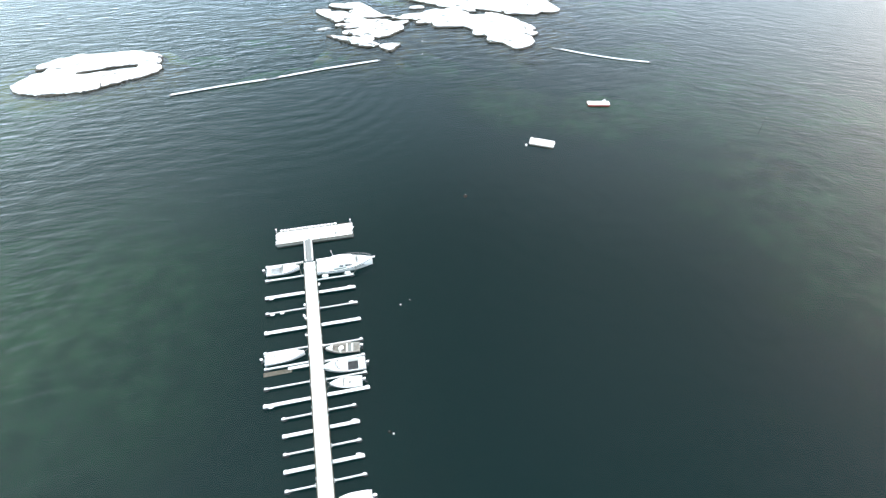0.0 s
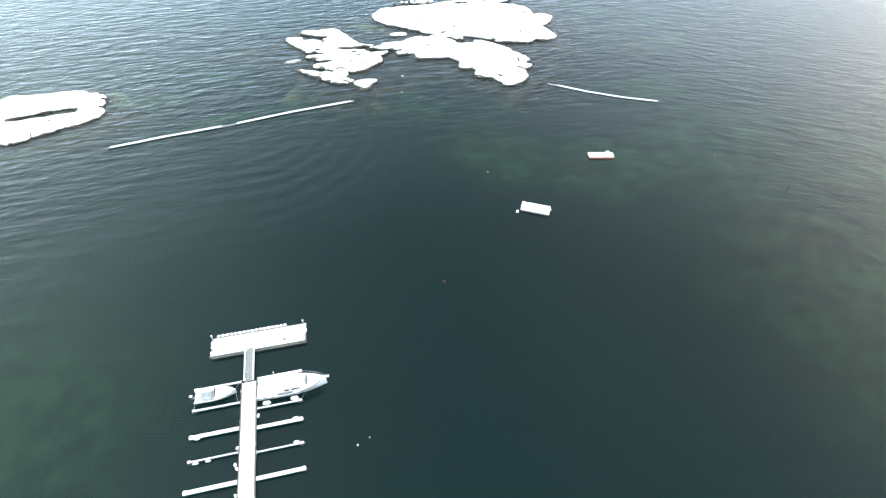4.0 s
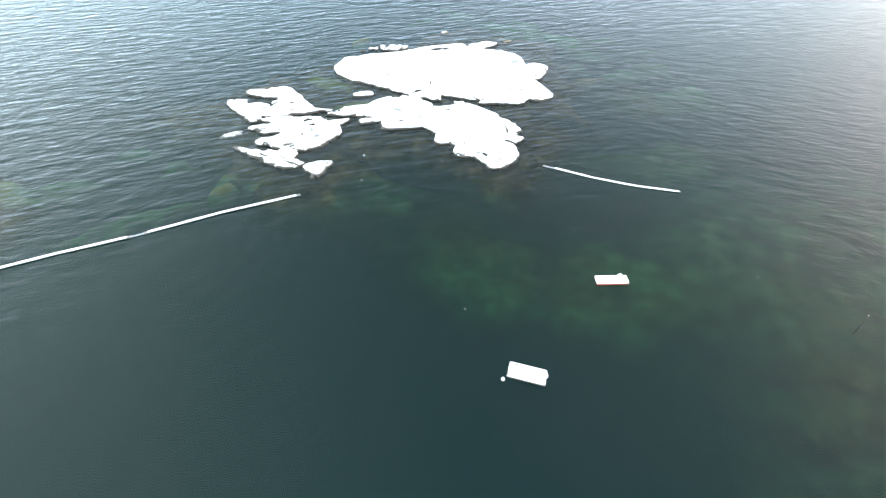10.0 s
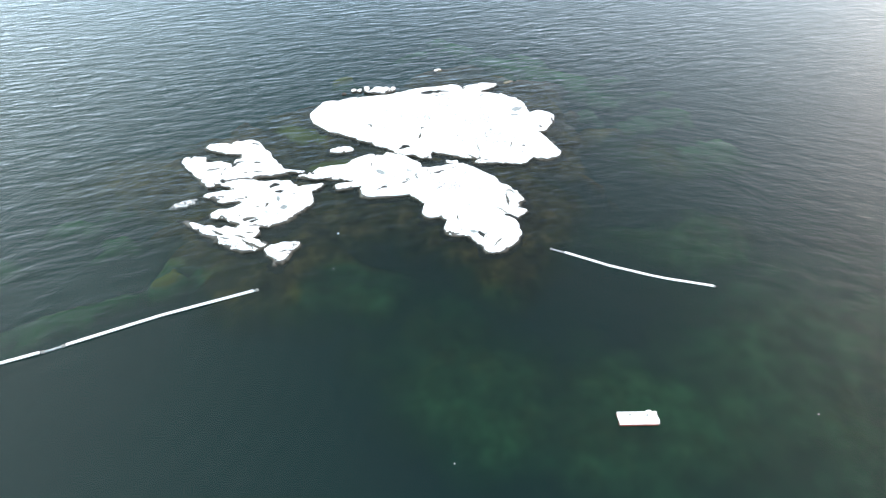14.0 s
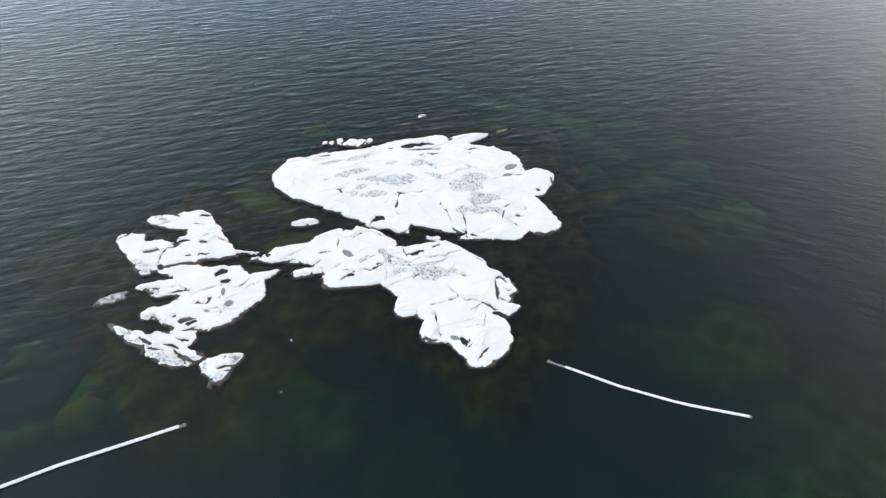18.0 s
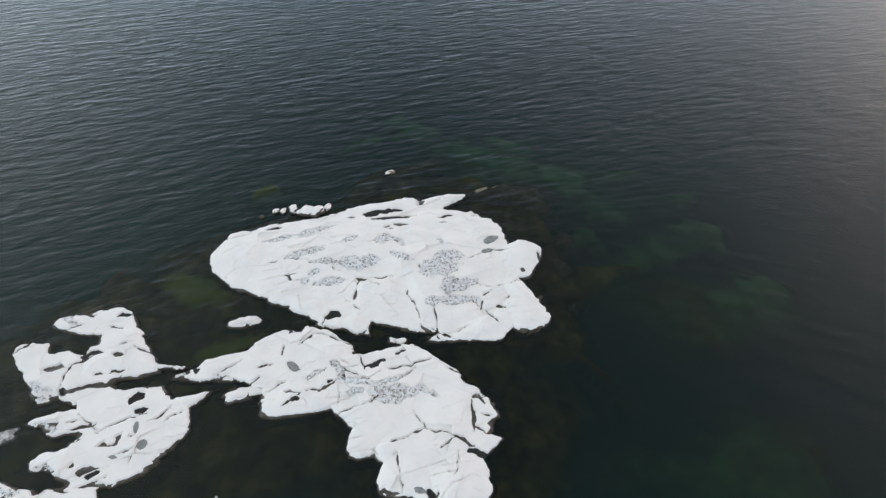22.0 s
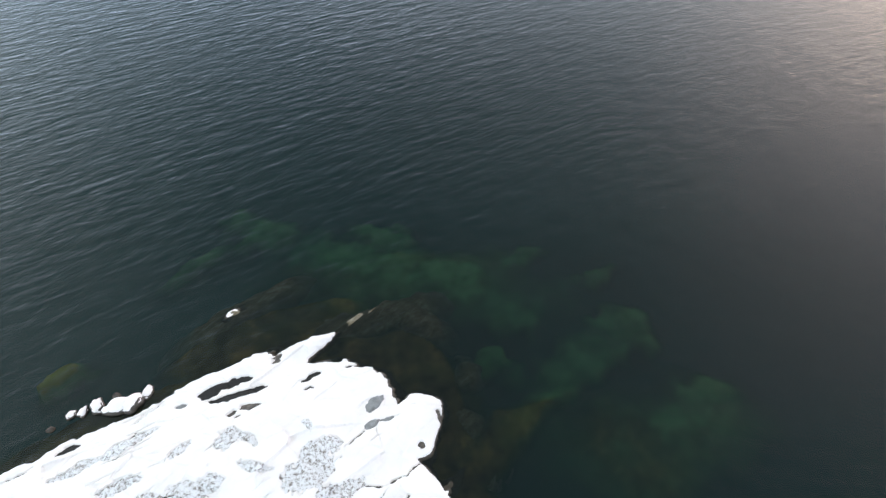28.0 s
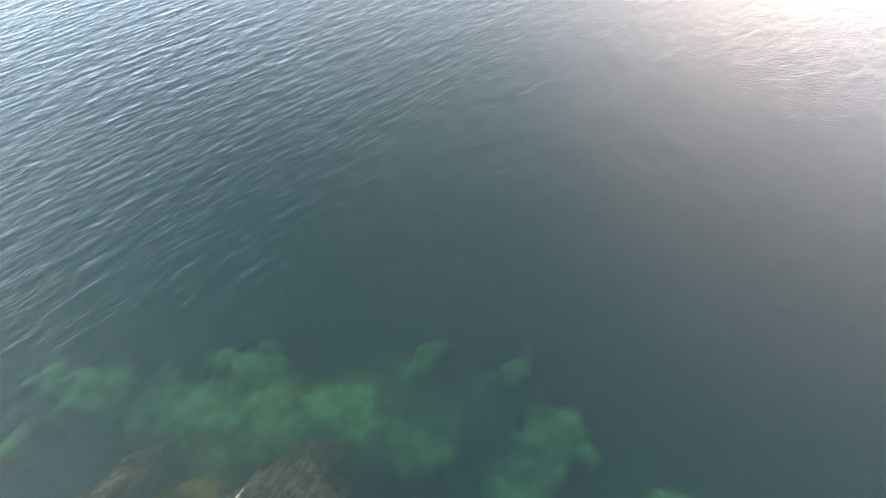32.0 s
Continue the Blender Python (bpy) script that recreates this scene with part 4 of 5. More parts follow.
bm = bmesh.new()
bmesh.ops.create_grid(bm, x_segments=1, y_segments=1, size=4500)
water = part("water", bm, WATER)
water.visible_shadow = False
tagged(water, "dark teal rippled sea water under a pale sky", "water", kind="structure")
bm = bmesh.new()
bmesh.ops.create_grid(bm, x_segments=1, y_segments=1, size=4500)
bmesh.ops.translate(bm, verts=bm.verts, vec=(0, 0, -13))
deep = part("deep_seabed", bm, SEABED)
tagged(deep, "deep dark sea floor far below the surface", "sea floor", kind="structure")

# ---- shapes for the things ----
def box(w, l, h, bevel=0.03, at=(0, 0, 0), turn=0.0):
    """A block w by l by h standing on the point at, with rounded edges."""
    bm = bmesh.new()
    bmesh.ops.create_cube(bm, size=1.0)
    bmesh.ops.scale(bm, verts=bm.verts, vec=(w, l, h))
    if bevel:
        bmesh.ops.bevel(bm, geom=bm.edges[:], offset=min(bevel, 0.45 * min(w, l, h)), segments=2, affect="EDGES")
    bmesh.ops.transform(bm, verts=bm.verts, matrix=pose(at[0], at[1], at[2] + h / 2, 0, 0, turn))
    return bm


def rod(a, b, r, sides=8, taper=1.0):
    a, b = Vector(a), Vector(b)
    bm = bmesh.new()
    bmesh.ops.create_cone(bm, cap_ends=True, segments=sides, radius1=r, radius2=r * taper, depth=(b - a).length)
    turn = (b - a).to_track_quat("Z", "Y").to_matrix().to_4x4()
    bmesh.ops.transform(bm, verts=bm.verts, matrix=Matrix.Translation((a + b) / 2) @ turn)
    return bm


def tube(points, r, sides=6):
    """A bent pipe or rope through the points."""
    bm = bmesh.new()
    rings = []
    pts = [Vector(p) for p in points]
    for i, p in enumerate(pts):
        way = (pts[min(i + 1, len(pts) - 1)] - pts[max(i - 1, 0)]).normalized()
        side = way.cross((0, 0, 1))
        side = side.normalized() if side.length > 1e-4 else Vector((1, 0, 0))
        up = side.cross(way)
        rings.append([bm.verts.new(p + r * (math.cos(a) * side + math.sin(a) * up)) for a in (2 * math.pi * k / sides for k in range(sides))])
    for one, two in zip(rings, rings[1:]):
        for k in range(sides):
            bm.faces.new((one[k], one[(k + 1) % sides], two[(k + 1) % sides], two[k]))
    bm.faces.new(rings[0][::-1])
    bm.faces.new(rings[-1])
    return bm


def snow_strip(w, l, h, seed, z0, lump=0.35, cell=0.25):
    """A long heap of snow with a lumpy crest, lying on a beam or deck along y."""
    nx, ny = max(4, int(w / cell) + 3), max(6, int(l / cell))
    bm = bmesh.new()
    rows = []
    for j in range(ny + 1):
        row = []
        y = -l / 2 + l * j / ny
        for i in range(nx + 1):
            u = -1 + 2 * i / nx
            edge = min(1.0, (1 - abs(u)) * w / 2 / 0.12) * min(1.0, min(j, ny - j) * (l / ny) / 0.12 + 0.0)
            wob = noise.noise(Vector((u * w * 1.5, y * 1.3, seed * 7.7)))
            side = 1 + 0.10 * noise.noise(Vector((y * 2.0, seed * 3.3, 5.0 + (u > 0))))
            z = z0 + h * (edge ** 0.6) * (1 + lump * wob) - (0.01 if edge <= 0 else 0)
            row.append(bm.verts.new((u * w / 2 * side, y, z)))
        rows.append(row)
    for a, b in zip(rows, rows[1:]):
        for i in range(nx):
            f = bm.faces.new((a[i], a[i + 1], b[i + 1], b[i]))
            f.smooth = True
    return bm


# ---- the floating pier: all placed along its own line ----
FOOT = Vector((-12.05, 22.95))
TURN = 13.57
PIER_UP, PIER_RIGHT = Vector((-0.2346, 0.9721)), Vector((0.9721, 0.2346))


def on_pier(s, side):
    p = FOOT + s * PIER_UP + side * PIER_RIGHT
    return p.x, p.y


# walkway sections, each a concrete float with timber edging under snow
for n, s in enumerate((-5.6, 6.45, 18.5, 30.55)):
    thing = empty("walkway_section", *on_pier(s, 0), 0, TURN)
    part("float", box(1.75, 12.03, 0.85, 0.06, (0, 0, -0.40)), CONCRETE, thing)
    for side in (-0.90, 0.90):
        part("edge_beam", box(0.10, 12.04, 0.16, 0.02, (side, 0, 0.42)), OLD_WOOD, thing)
    part("snow_layer", snow_strip(1.80, 12.1, 0.12, 10 + n, 0.455, 0.25, 0.3), SNOW, thing, "smooth trodden snow on the deck")
    for k, (side, y) in enumerate(((-0.93, -4.1), (0.93, -2.6), (-0.93, 0.6), (0.93, 3.3), (-0.93, 4.8))):
        if (n + k) % 3:
            part("mooring_cleat", box(0.14, 0.34, 0.16, 0.04, (side, y, 0.50)), ZINC, thing, "snow-dusted steel cleat")
    tagged(thing, "floating concrete walkway section covered in white snow", "pier", "walkway sections")

# the platform across the head of the pier
head = empty("end_platform", -21.03, 65.0, 0, TURN)
part("float", box(12.3, 2.95, 0.9, 0.06, (0, 0, -0.40)), CONCRETE, head)
for y in (-1.5, 1.5):
    part("edge_beam", box(12.4, 0.09, 0.18, 0.02, (0, y, 0.42)), OLD_WOOD, head, "weathered timber edge beam")
part("snow_layer", snow_strip(12.3, 2.95, 0.14, 31, 0.50, 0.2, 0.25), SNOW, head, "thick even snow on the deck")
tyre_bm = bmesh.new()
for k in range(16):
    a0, a1 = 2 * math.pi * k / 16, 2 * math.pi * (k + 1) / 16
    for q in range(6):
        b0, b1 = 2 * math.pi * q / 6, 2 * math.pi * (q + 1) / 6
        pts = [((0.27 + 0.11 * math.cos(b)) * math.cos(a), 0.11 * math.sin(b), (0.27 + 0.11 * math.cos(b)) * math.sin(a)) for a, b in ((a0, b0), (a1, b0), (a1, b1), (a0, b1))]
        tyre_bm.faces.new([tyre_bm.verts.new(p) for p in pts])
bmesh.ops.remove_doubles(tyre_bm, verts=tyre_bm.verts, dist=1e-4)
tyre_mesh = bpy.data.meshes.new("tyre")
tyre_bm.to_mesh(tyre_mesh)
tyre_bm.free()
for n in range(17):
    t = part("tyre_fender", tyre_mesh, BLACK_RUBBER, head, "black tyre fender with snow on top")
    t.location = (-5.25 + 0.545 * n, 1.66, 0.33)
    part("snow_cap", blob(0.25, 0.20, 0.16, (-5.25 + 0.545 * n, 1.68, 0.66), 0.25, n, 2), SNOW, head, "rounded snow cap")
for n, (px, py) in enumerate(((-6.0, 1.3), (5.95, 1.35))):
    part("corner_post", rod((px, py, 0.5), (px, py, 1.35), 0.06), ZINC, head, "thin steel corner post")
    part("snow_cap", blob(0.13, 0.13, 0.10, (px, py, 1.38), 0.2, 40 + n), SNOW, head)
ring = part("mooring_ring", tyre_mesh, GREY_DECK, head, "grey ring lying on the deck")
ring.matrix_basis = pose(3.35, -0.75, 0.66, 90, 0, 20) @ Matrix.Scale(0.55, 4)
for px in (-1.0, 0.85):
    part("bollard", box(0.22, 0.22, 0.32, 0.05, (px, -1.25, 0.5)), ZINC, head, "short steel bollard")
tagged(head, "wide floating platform at the pier head under thick snow", "platform")

# the narrow gangway between them
gang = empty("gangway", -21.28, 61.05, 0, TURN)
part("frame", box(1.12, 5.0, 0.16, 0.02, (0, 0, 0.44)), ZINC, gang)
for n in range(16):
    part("tread", box(0.98, 0.27, 0.03, 0.008, (0, -2.34 + 0.312 * n, 0.60)), GREY_DECK, gang)
for side in (-0.52, 0.52):
    part("snow_ridge", snow_strip(0.22 if side > 0 else 0.30, 4.9, 0.10, 55 + side, 0.60, 0.6, 0.12), SNOW, gang, "thin snow ridge along the edge").location.x = side
for n in range(9):
    part("chain_link", box(0.10, 0.30, 0.06, 0.02, (-0.42, -1.9 + 0.47 * n, 0.67), 18 if n % 2 else -18), BLACK_RUBBER, gang, "dark chain link")
tagged(gang, "narrow grey steel gangway dusted with snow", "gangway")

# mooring fingers: place along the pier, reach from its middle, width, snow height
FINGERS = [(36.9, -6.65, 0.34, 0.10), (33.96, -6.67, 0.30, 0.12), (30.47, -6.69, 0.48, 0.16), (27.46, -6.59, 0.22, 0.06), (23.99, -6.71, 0.50, 0.16), (20.62, -6.80, 0.24, 0.05), (18.12, -6.68, 0.30, 0.08), (15.14, -6.68, 0.24, 0.07), (12.69, -6.76, 0.46, 0.16), (10.53, -4.61, 0.24, 0.06), (8.25, -4.54, 0.44, 0.15), (5.97, -4.48, 0.24, 0.06), (3.90, -4.46, 0.44, 0.15), (1.72, -4.37, 0.22, 0.06)]
FINGERS_FAR = [(36.9, 6.50, 0.42, 0.10), (32.66, 6.39, 0.26, 0.08), (30.09, 6.39, 0.46, 0.16), (27.01, 6.36, 0.22, 0.06), (23.91, 6.44, 0.48, 0.16), (20.34, 6.30, 0.24, 0.06), (17.77, 6.29, 0.32, 0.07), (15.00, 6.24, 0.26, 0.07), (12.72, 6.31, 0.46, 0.16), (10.62, 4.36, 0.24, 0.06), (8.32, 4.53, 0.44, 0.15), (5.97, 4.47, 0.24, 0.06), (3.98, 4.61, 0.42, 0.15), (1.82, 4.61, 0.24, 0.07)]
for n, (s, tip, wide, heap) in enumerate(FINGERS + FINGERS_FAR):
    sign = 1 if tip > 0 else -1
    long = abs(tip) - 0.97
    thing = empty("mooring_finger", *on_pier(s, sign * (0.97 + long / 2)), 0, TURN + 90)
    part("beam", box(wide, long, 0.12, 0.02, (0, 0, 0.26)), ZINC, thing, "galvanised steel beam")
    heavy = wide > 0.4
    part("snow_ridge", snow_strip(wide * (1.0 if heavy else 0.75), long * 0.985, heap, 60 + n, 0.375, 0.35 if heavy else 0.9, 0.12), SNOW, thing, "long heap of snow on the beam")
    end = -sign * (long / 2 - 0.30)
    part("end_float", blob(0.26, 0.42, 0.24, (0, end, 0.10), 0.04, n, 2), BLACK_RUBBER, thing, "dark plastic end float")
    part("snow_cap", blob(max(0.17, wide * 0.55), 0.24, 0.13, (0, end * 1.02, 0.44), 0.25, 90 + n, 2), SNOW, thing)
    part("hinge", box(0.5, 0.16, 0.10, 0.02, (0, sign * (long / 2 - 0.05), 0.30)), ZINC, thing)
    if n in (2, 3, 8, 16, 17, 24, 26):
        for k in range(2 if n in (3, 10) else 1):
            part("snow_lump", blob(0.15, 0.34, 0.13, (sign * 0.30, end * (0.75 - 0.55 * k), 0.34), 0.3, n + k, 2), SNOW, thing)
    tagged(thing, "broad mooring finger heaped with snow" if heavy else "thin mooring finger with a strip of snow", "mooring finger", "mooring fingers")

# a sunk plank lying along one finger
plank = empty("plank_raft", *on_pier(17.45, -5.0), 0, TURN + 90)
for k in range(4):
    part("plank", box(0.13, 3.6, 0.07, 0.01, (-0.24 + 0.16 * k, 0, 0.06)), OLD_WOOD, plank)
tagged(plank, "bare brown wooden plank raft beside a finger", "raft")
shelf = empty("finger_ramp", *on_pier(17.62, -2.35), 0, TURN + 90)
part("deck", box(0.42, 2.7, 0.10, 0.02, (0, 0, 0.27)), OLD_WOOD, shelf)
part("snow_layer", snow_strip(0.42, 2.7, 0.12, 140, 0.37, 0.3, 0.12), SNOW, shelf)
tagged(shelf, "short snowy wooden ramp beside a finger", "ramp")


# ---- boats: bow towards +x, waterline at 0 ----
def half_beam(u, beam, full=0.42):
    """Half the breadth at u, from 0 at the stern to 1 at the bow."""
    if u < full:
        return beam / 2 * (0.90 + 0.10 * math.sin(0.5 * math.pi * u / full))
    return beam / 2 * max(0.0, 1 - ((u - full) / (1 - full)) ** 2.3)


def hull_shape(length, beam, side, sheer, floor, n=22, gunwale=0.10, full=0.42):
    """An open hull shell with a rounded gunwale, inner sides and a floor."""
    bm = bmesh.new()
    rows = []
    for i in range(n + 1):
        u = i / n
        x = -length / 2 + length * u
        b = max(half_beam(u, beam, full), 0.012)
        top = side + sheer * u * u
        inner = max(b - gunwale, 0.006)
        keel = -0.28 * (1 - max(0, (u - 0.75) / 0.25) ** 2)
        flare = 0.80 - 0.25 * u
        low = min(floor, top - 0.02)
        prof = [(0, keel), (b * flare * 0.9, keel + 0.16), (b * (0.5 + flare / 2), top * 0.45), (b, top - 0.05), (b * 0.985, top), (inner, top), (inner * 0.96, low), (0, low)]
        row = [bm.verts.new((x, y, z)) for y, z in prof]
        row += [bm.verts.new((x, -y, z)) for y, z in prof[-2:0:-1]]
        rows.append(row)
    m = len(rows[0])
    for a, b in zip(rows, rows[1:]):
        for k in range(m):
            bm.faces.new((a[k], a[(k + 1) % m], b[(k + 1) % m], b[k])).smooth = True
    bm.faces.new(rows[0][::-1])
    bm.faces.new(rows[-1])
    bmesh.ops.recalc_face_normals(bm, faces=bm.faces)
    return bm


def deck_shape(length, beam, side, sheer, u0, u1, lift, thick=0.06, inset=0.03, crown=0.08, n=14, full=0.42):
    """A crowned lid over the hull from u0 to u1, raised by lift; used for decks, covers and snow on them."""
    bm = bmesh.new()
    rows = []
    for i in range(n + 1):
        u = u0 + (u1 - u0) * i / n
        x = -length / 2 + length * u
        b = max(half_beam(u, beam, full) - inset, 0.01)
        top = side + sheer * u * u + lift
        ys = [b * q for q in (-1, -0.82, -0.45, 0, 0.45, 0.82, 1)]
        rows.append(([bm.verts.new((x, y, top + crown * (1 - (y / b) ** 2) + 0.03 * noise.noise(Vector((x * 1.5, y * 2, length))))) for y in ys],
                     [bm.verts.new((x, y, top - thick)) for y in ys]))
    for (a, al), (b, bl) in zip(rows, rows[1:]):
        for k in range(6):
            bm.faces.new((a[k], b[k], b[k + 1], a[k + 1])).smooth = True
            bm.faces.new((al[k], al[k + 1], bl[k + 1], bl[k]))
        bm.faces.new((a[0], al[0], bl[0], b[0]))
        bm.faces.new((a[6], b[6], bl[6], al[6]))
    for row, low in (rows[0], rows[-1]):
        bm.faces.new([*row, *low[::-1]])
    bmesh.ops.recalc_face_normals(bm, faces=bm.faces)
    return bm


def house(x0, x1, w0, w1, z0, h, rake=0.3, roof=0.75):
    """A cabin: slanting front and sides, narrower roof with rounded edges."""
    bm = bmesh.new()
    lo = [(x0, -w0 / 2), (x1, -w1 / 2), (x1, w1 / 2), (x0, w0 / 2)]
    hi = [(x0 + 0.1, -w0 / 2 * roof), (x1 - rake, -w1 / 2 * roof), (x1 - rake, w1 / 2 * roof), (x0 + 0.1, w0 / 2 * roof)]
    a = [bm.verts.new((x, y, z0)) for x, y in lo]
    b = [bm.verts.new((x, y, z0 + h)) for x, y in hi]
    for k in range(4):
        bm.faces.new((a[k], a[(k + 1) % 4], b[(k + 1) % 4], b[k]))
    bm.faces.new(b)
    bm.faces.new(a[::-1])
    bmesh.ops.recalc_face_normals(bm, faces=bm.faces)
    bmesh.ops.bevel(bm, geom=bm.edges[:], offset=0.08, segments=3, affect="EDGES")
    for f in bm.faces:
        f.smooth = True
    return bm


def outboard(thing, x, y=0.0, tilt=0.0):
    motor = part("outboard_motor", box(0.42, 0.30, 0.42, 0.09, (x - 0.28, y, 0.48)), DARK_TARP, thing, "dark outboard motor cowl")
    part("shaft", rod((x - 0.26, y, 0.5), (x - 0.30 - tilt, y, -0.35 + tilt * 0.6), 0.07), DARK_TARP, motor)
    part("bracket", box(0.16, 0.22, 0.18, 0.02, (x - 0.06, y, 0.36)), ZINC, motor)
    part("snow_cap", blob(0.23, 0.17, 0.10, (x - 0.28, y, 0.92), 0.2, x), SNOW, motor)


def rope(a, b, sag=0.25):
    pts = [(a[0] + (b[0] - a[0]) * k / 8, a[1] + (b[1] - a[1]) * k / 8, a[2] + (b[2] - a[2]) * k / 8 - sag * 4 * (k / 8) * (1 - k / 8)) for k in range(9)]
    return tagged(part("mooring_rope", tube(pts, 0.025), ROPE), "thin grey mooring rope from boat to pier", "rope", "mooring ropes")


def cruiser(x, y, turn):
    L, B, S, H = 8.5, 2.9, 1.0, 0.55
    t = empty("motor_cruiser", x, y, 0, turn)
    hull = part("hull", hull_shape(L, B, S, H, 0.55, 26), GELCOAT, t, "glossy white hull")
    for sy in (-1, 1):
        part("rub_rail", tube([(-L / 2 + L * u, sy * (half_beam(u, B) + 0.01), S + H * u * u - 0.10) for u in [k / 20 for k in range(20)]], 0.035), BLACK_RUBBER, hull)
        part("hull_stripe", tube([(-L / 2 + L * u, sy * (half_beam(u, B) * 0.985 + 0.004), S * 0.72 + H * u * u * 0.8) for u in [0.62 + k / 40 for k in range(10)]], 0.025), GLASS_DARK, hull)
    part("foredeck", deck_shape(L, B, S, H, 0.52, 0.985, 0.02), GELCOAT, t)
    part("foredeck_snow", deck_shape(L, B, S, H, 0.53, 0.975, 0.10, 0.08, 0.10), SNOW, t, "snow on the foredeck")
    part("cockpit_cover", deck_shape(L, B, S, H, 0.04, 0.30, 0.22, 0.25, 0.14, 0.16), SNOW, t, "snow-covered cockpit canvas")
    cabin = part("cabin", house(-1.9, 2.3, 2.35, 1.75, S - 0.05, 0.95, 0.9, 0.80), GELCOAT, t)
    for sy in (-1, 1):
        part("side_window", box(1.0, 0.03, 0.30, 0.012, (0.55, sy * 1.03, S + 0.28)), GLASS_DARK, cabin, "dark side window")
        part("rear_window", box(0.55, 0.03, 0.28, 0.012, (-0.55, sy * 1.06, S + 0.30)), GLASS_DARK, cabin, "dark side window")
    part("windscreen", box(0.04, 1.3, 0.42, 0.015, (1.92, 0, S + 0.32)), GLASS_DARK, cabin)
    part("roof_snow", deck_shape(4.2, 1.9, S + 0.93, 0.0, 0.04, 0.72, 0.05, 0.12, 0.02, 0.07), SNOW, cabin, "snow on the cabin roof").location.x = 0.1
    bridge = part("flybridge", house(-1.7, 0.5, 1.5, 1.25, S + 0.88, 0.40, 0.25, 0.86), GELCOAT, t, "low white flybridge")
    part("bridge_snow", blob(0.95, 0.60, 0.14, (-0.65, 0, S + 1.29), 0.15, 3), SNOW, bridge)
    part("seat", box(0.45, 0.8, 0.28, 0.08, (-1.2, 0, S + 1.25)), GELCOAT, bridge)
    mast = part("radar_mast", rod((-1.55, 0.5, S + 1.2), (-1.8, 0.55, S + 2.3), 0.035), ALUMINIUM, t, "thin white mast")
    part("light", blob(0.08, 0.08, 0.10, (-1.8, 0.55, S + 2.35), 0, 1), GELCOAT, mast)
    rail = part("bow_rail", tube([(-L / 2 + L * u, (half_beam(u, B) - 0.08), S + H * u * u + 0.55) for u in [0.55 + 0.435 * k / 14 for k in range(15)]] + [(-L / 2 + L * u, -(half_beam(u, B) - 0.08), S + H * u * u + 0.55) for u in [0.985 - 0.435 * k / 14 for k in range(15)]], 0.02), ALUMINIUM, t, "polished bow rail")
    for k in range(5):
        u = 0.58 + 0.09 * k
        for sy in (-1, 1):
            yy = sy * (half_beam(u, B) - 0.08)
            part("stanchion", rod((-L / 2 + L * u, yy, S + H * u * u), (-L / 2 + L * u, yy, S + H * u * u + 0.55), 0.015, 6), ALUMINIUM, rail)
    part("bow_sprit", box(0.62, 0.36, 0.12, 0.04, (L / 2 + 0.12, 0, S + H - 0.03)), GELCOAT, t, "white bow platform")
    part("swim_platform", box(0.62, 2.3, 0.12, 0.05, (-L / 2 - 0.32, 0, 0.22)), GELCOAT, t)
    part("platform_snow", blob(0.28, 1.05, 0.11, (-L / 2 - 0.32, 0, 0.36), 0.12, 8), SNOW, t)
    return tagged(t, "white motor cruiser with flybridge under snow, moored at the pier", "boat", "moored boats")


def covered_boat(x, y, turn, L, B, label, cockpit=False, motor=True):
    S, H = 0.55, 0.32
    t = empty("motorboat", x, y, 0, turn)
    hull = part("hull", hull_shape(L, B, S, H, 0.22, 22), GELCOAT, t)
    for sy in (-1, 1):
        part("rub_rail", tube([(-L / 2 + L * u, sy * (half_beam(u, B) + 0.005), S + H * u * u - 0.05) for u in [k / 18 for k in range(18)]], 0.025), BLACK_RUBBER, hull)
    if cockpit:
        part("foredeck", deck_shape(L, B, S, H, 0.50, 0.985, 0.01), GELCOAT, t)
        part("foredeck_snow", deck_shape(L, B, S, H, 0.50, 0.97, 0.12, 0.12, 0.07, 0.12), SNOW, t, "deep snow on the foredeck")
        part("cockpit_tarp", box(L * 0.27, B * 0.62, 0.10, 0.04, (-L * 0.22, -B * 0.06, 0.30)), PALE_CANVAS, t, "grey snow-dusted cockpit tarpaulin")
        part("side_deck_snow", box(L * 0.34, B * 0.26, 0.26, 0.10, (-L * 0.22, B * 0.34, 0.42)), SNOW, t)
        part("windscreen", box(0.05, B * 0.66, 0.34, 0.015, (L * 0.0, 0, S + 0.06)), GLASS_DARK, t, "dark low windscreen")
        part("hatch", box(0.45, 0.06, 0.05, 0.01, (L * 0.12, -B * 0.12, S + 0.26)), GLASS_DARK, t, "narrow dark hatch slot")
        part("hatch", box(0.45, 0.05, 0.05, 0.01, (L * 0.24, -B * 0.20, S + 0.26)), GREY_DECK, t)
    else:
        part("boat_cover", deck_shape(L, B, S, H, 0.06, 0.985, 0.10, 0.14, 0.02, 0.20), SNOW, t, "snow-loaded boat cover")
        part("window_frame", box(0.50, 0.42, 0.06, 0.02, (-L * 0.27, 0.18, S + 0.30)), GREY_DECK, t)
        part("window_pane", box(0.36, 0.28, 0.04, 0.01, (-L * 0.27, 0.18, S + 0.335)), FENDER_WHITE, t)
        part("seam", box(0.6, 0.06, 0.03, 0.01, (L * 0.05, -0.2, S + 0.32), 6), GREY_DECK, t)
    if motor:
        outboard(t, -L / 2, -0.05, 0.15)
    return tagged(t, label, "boat", "moored boats")


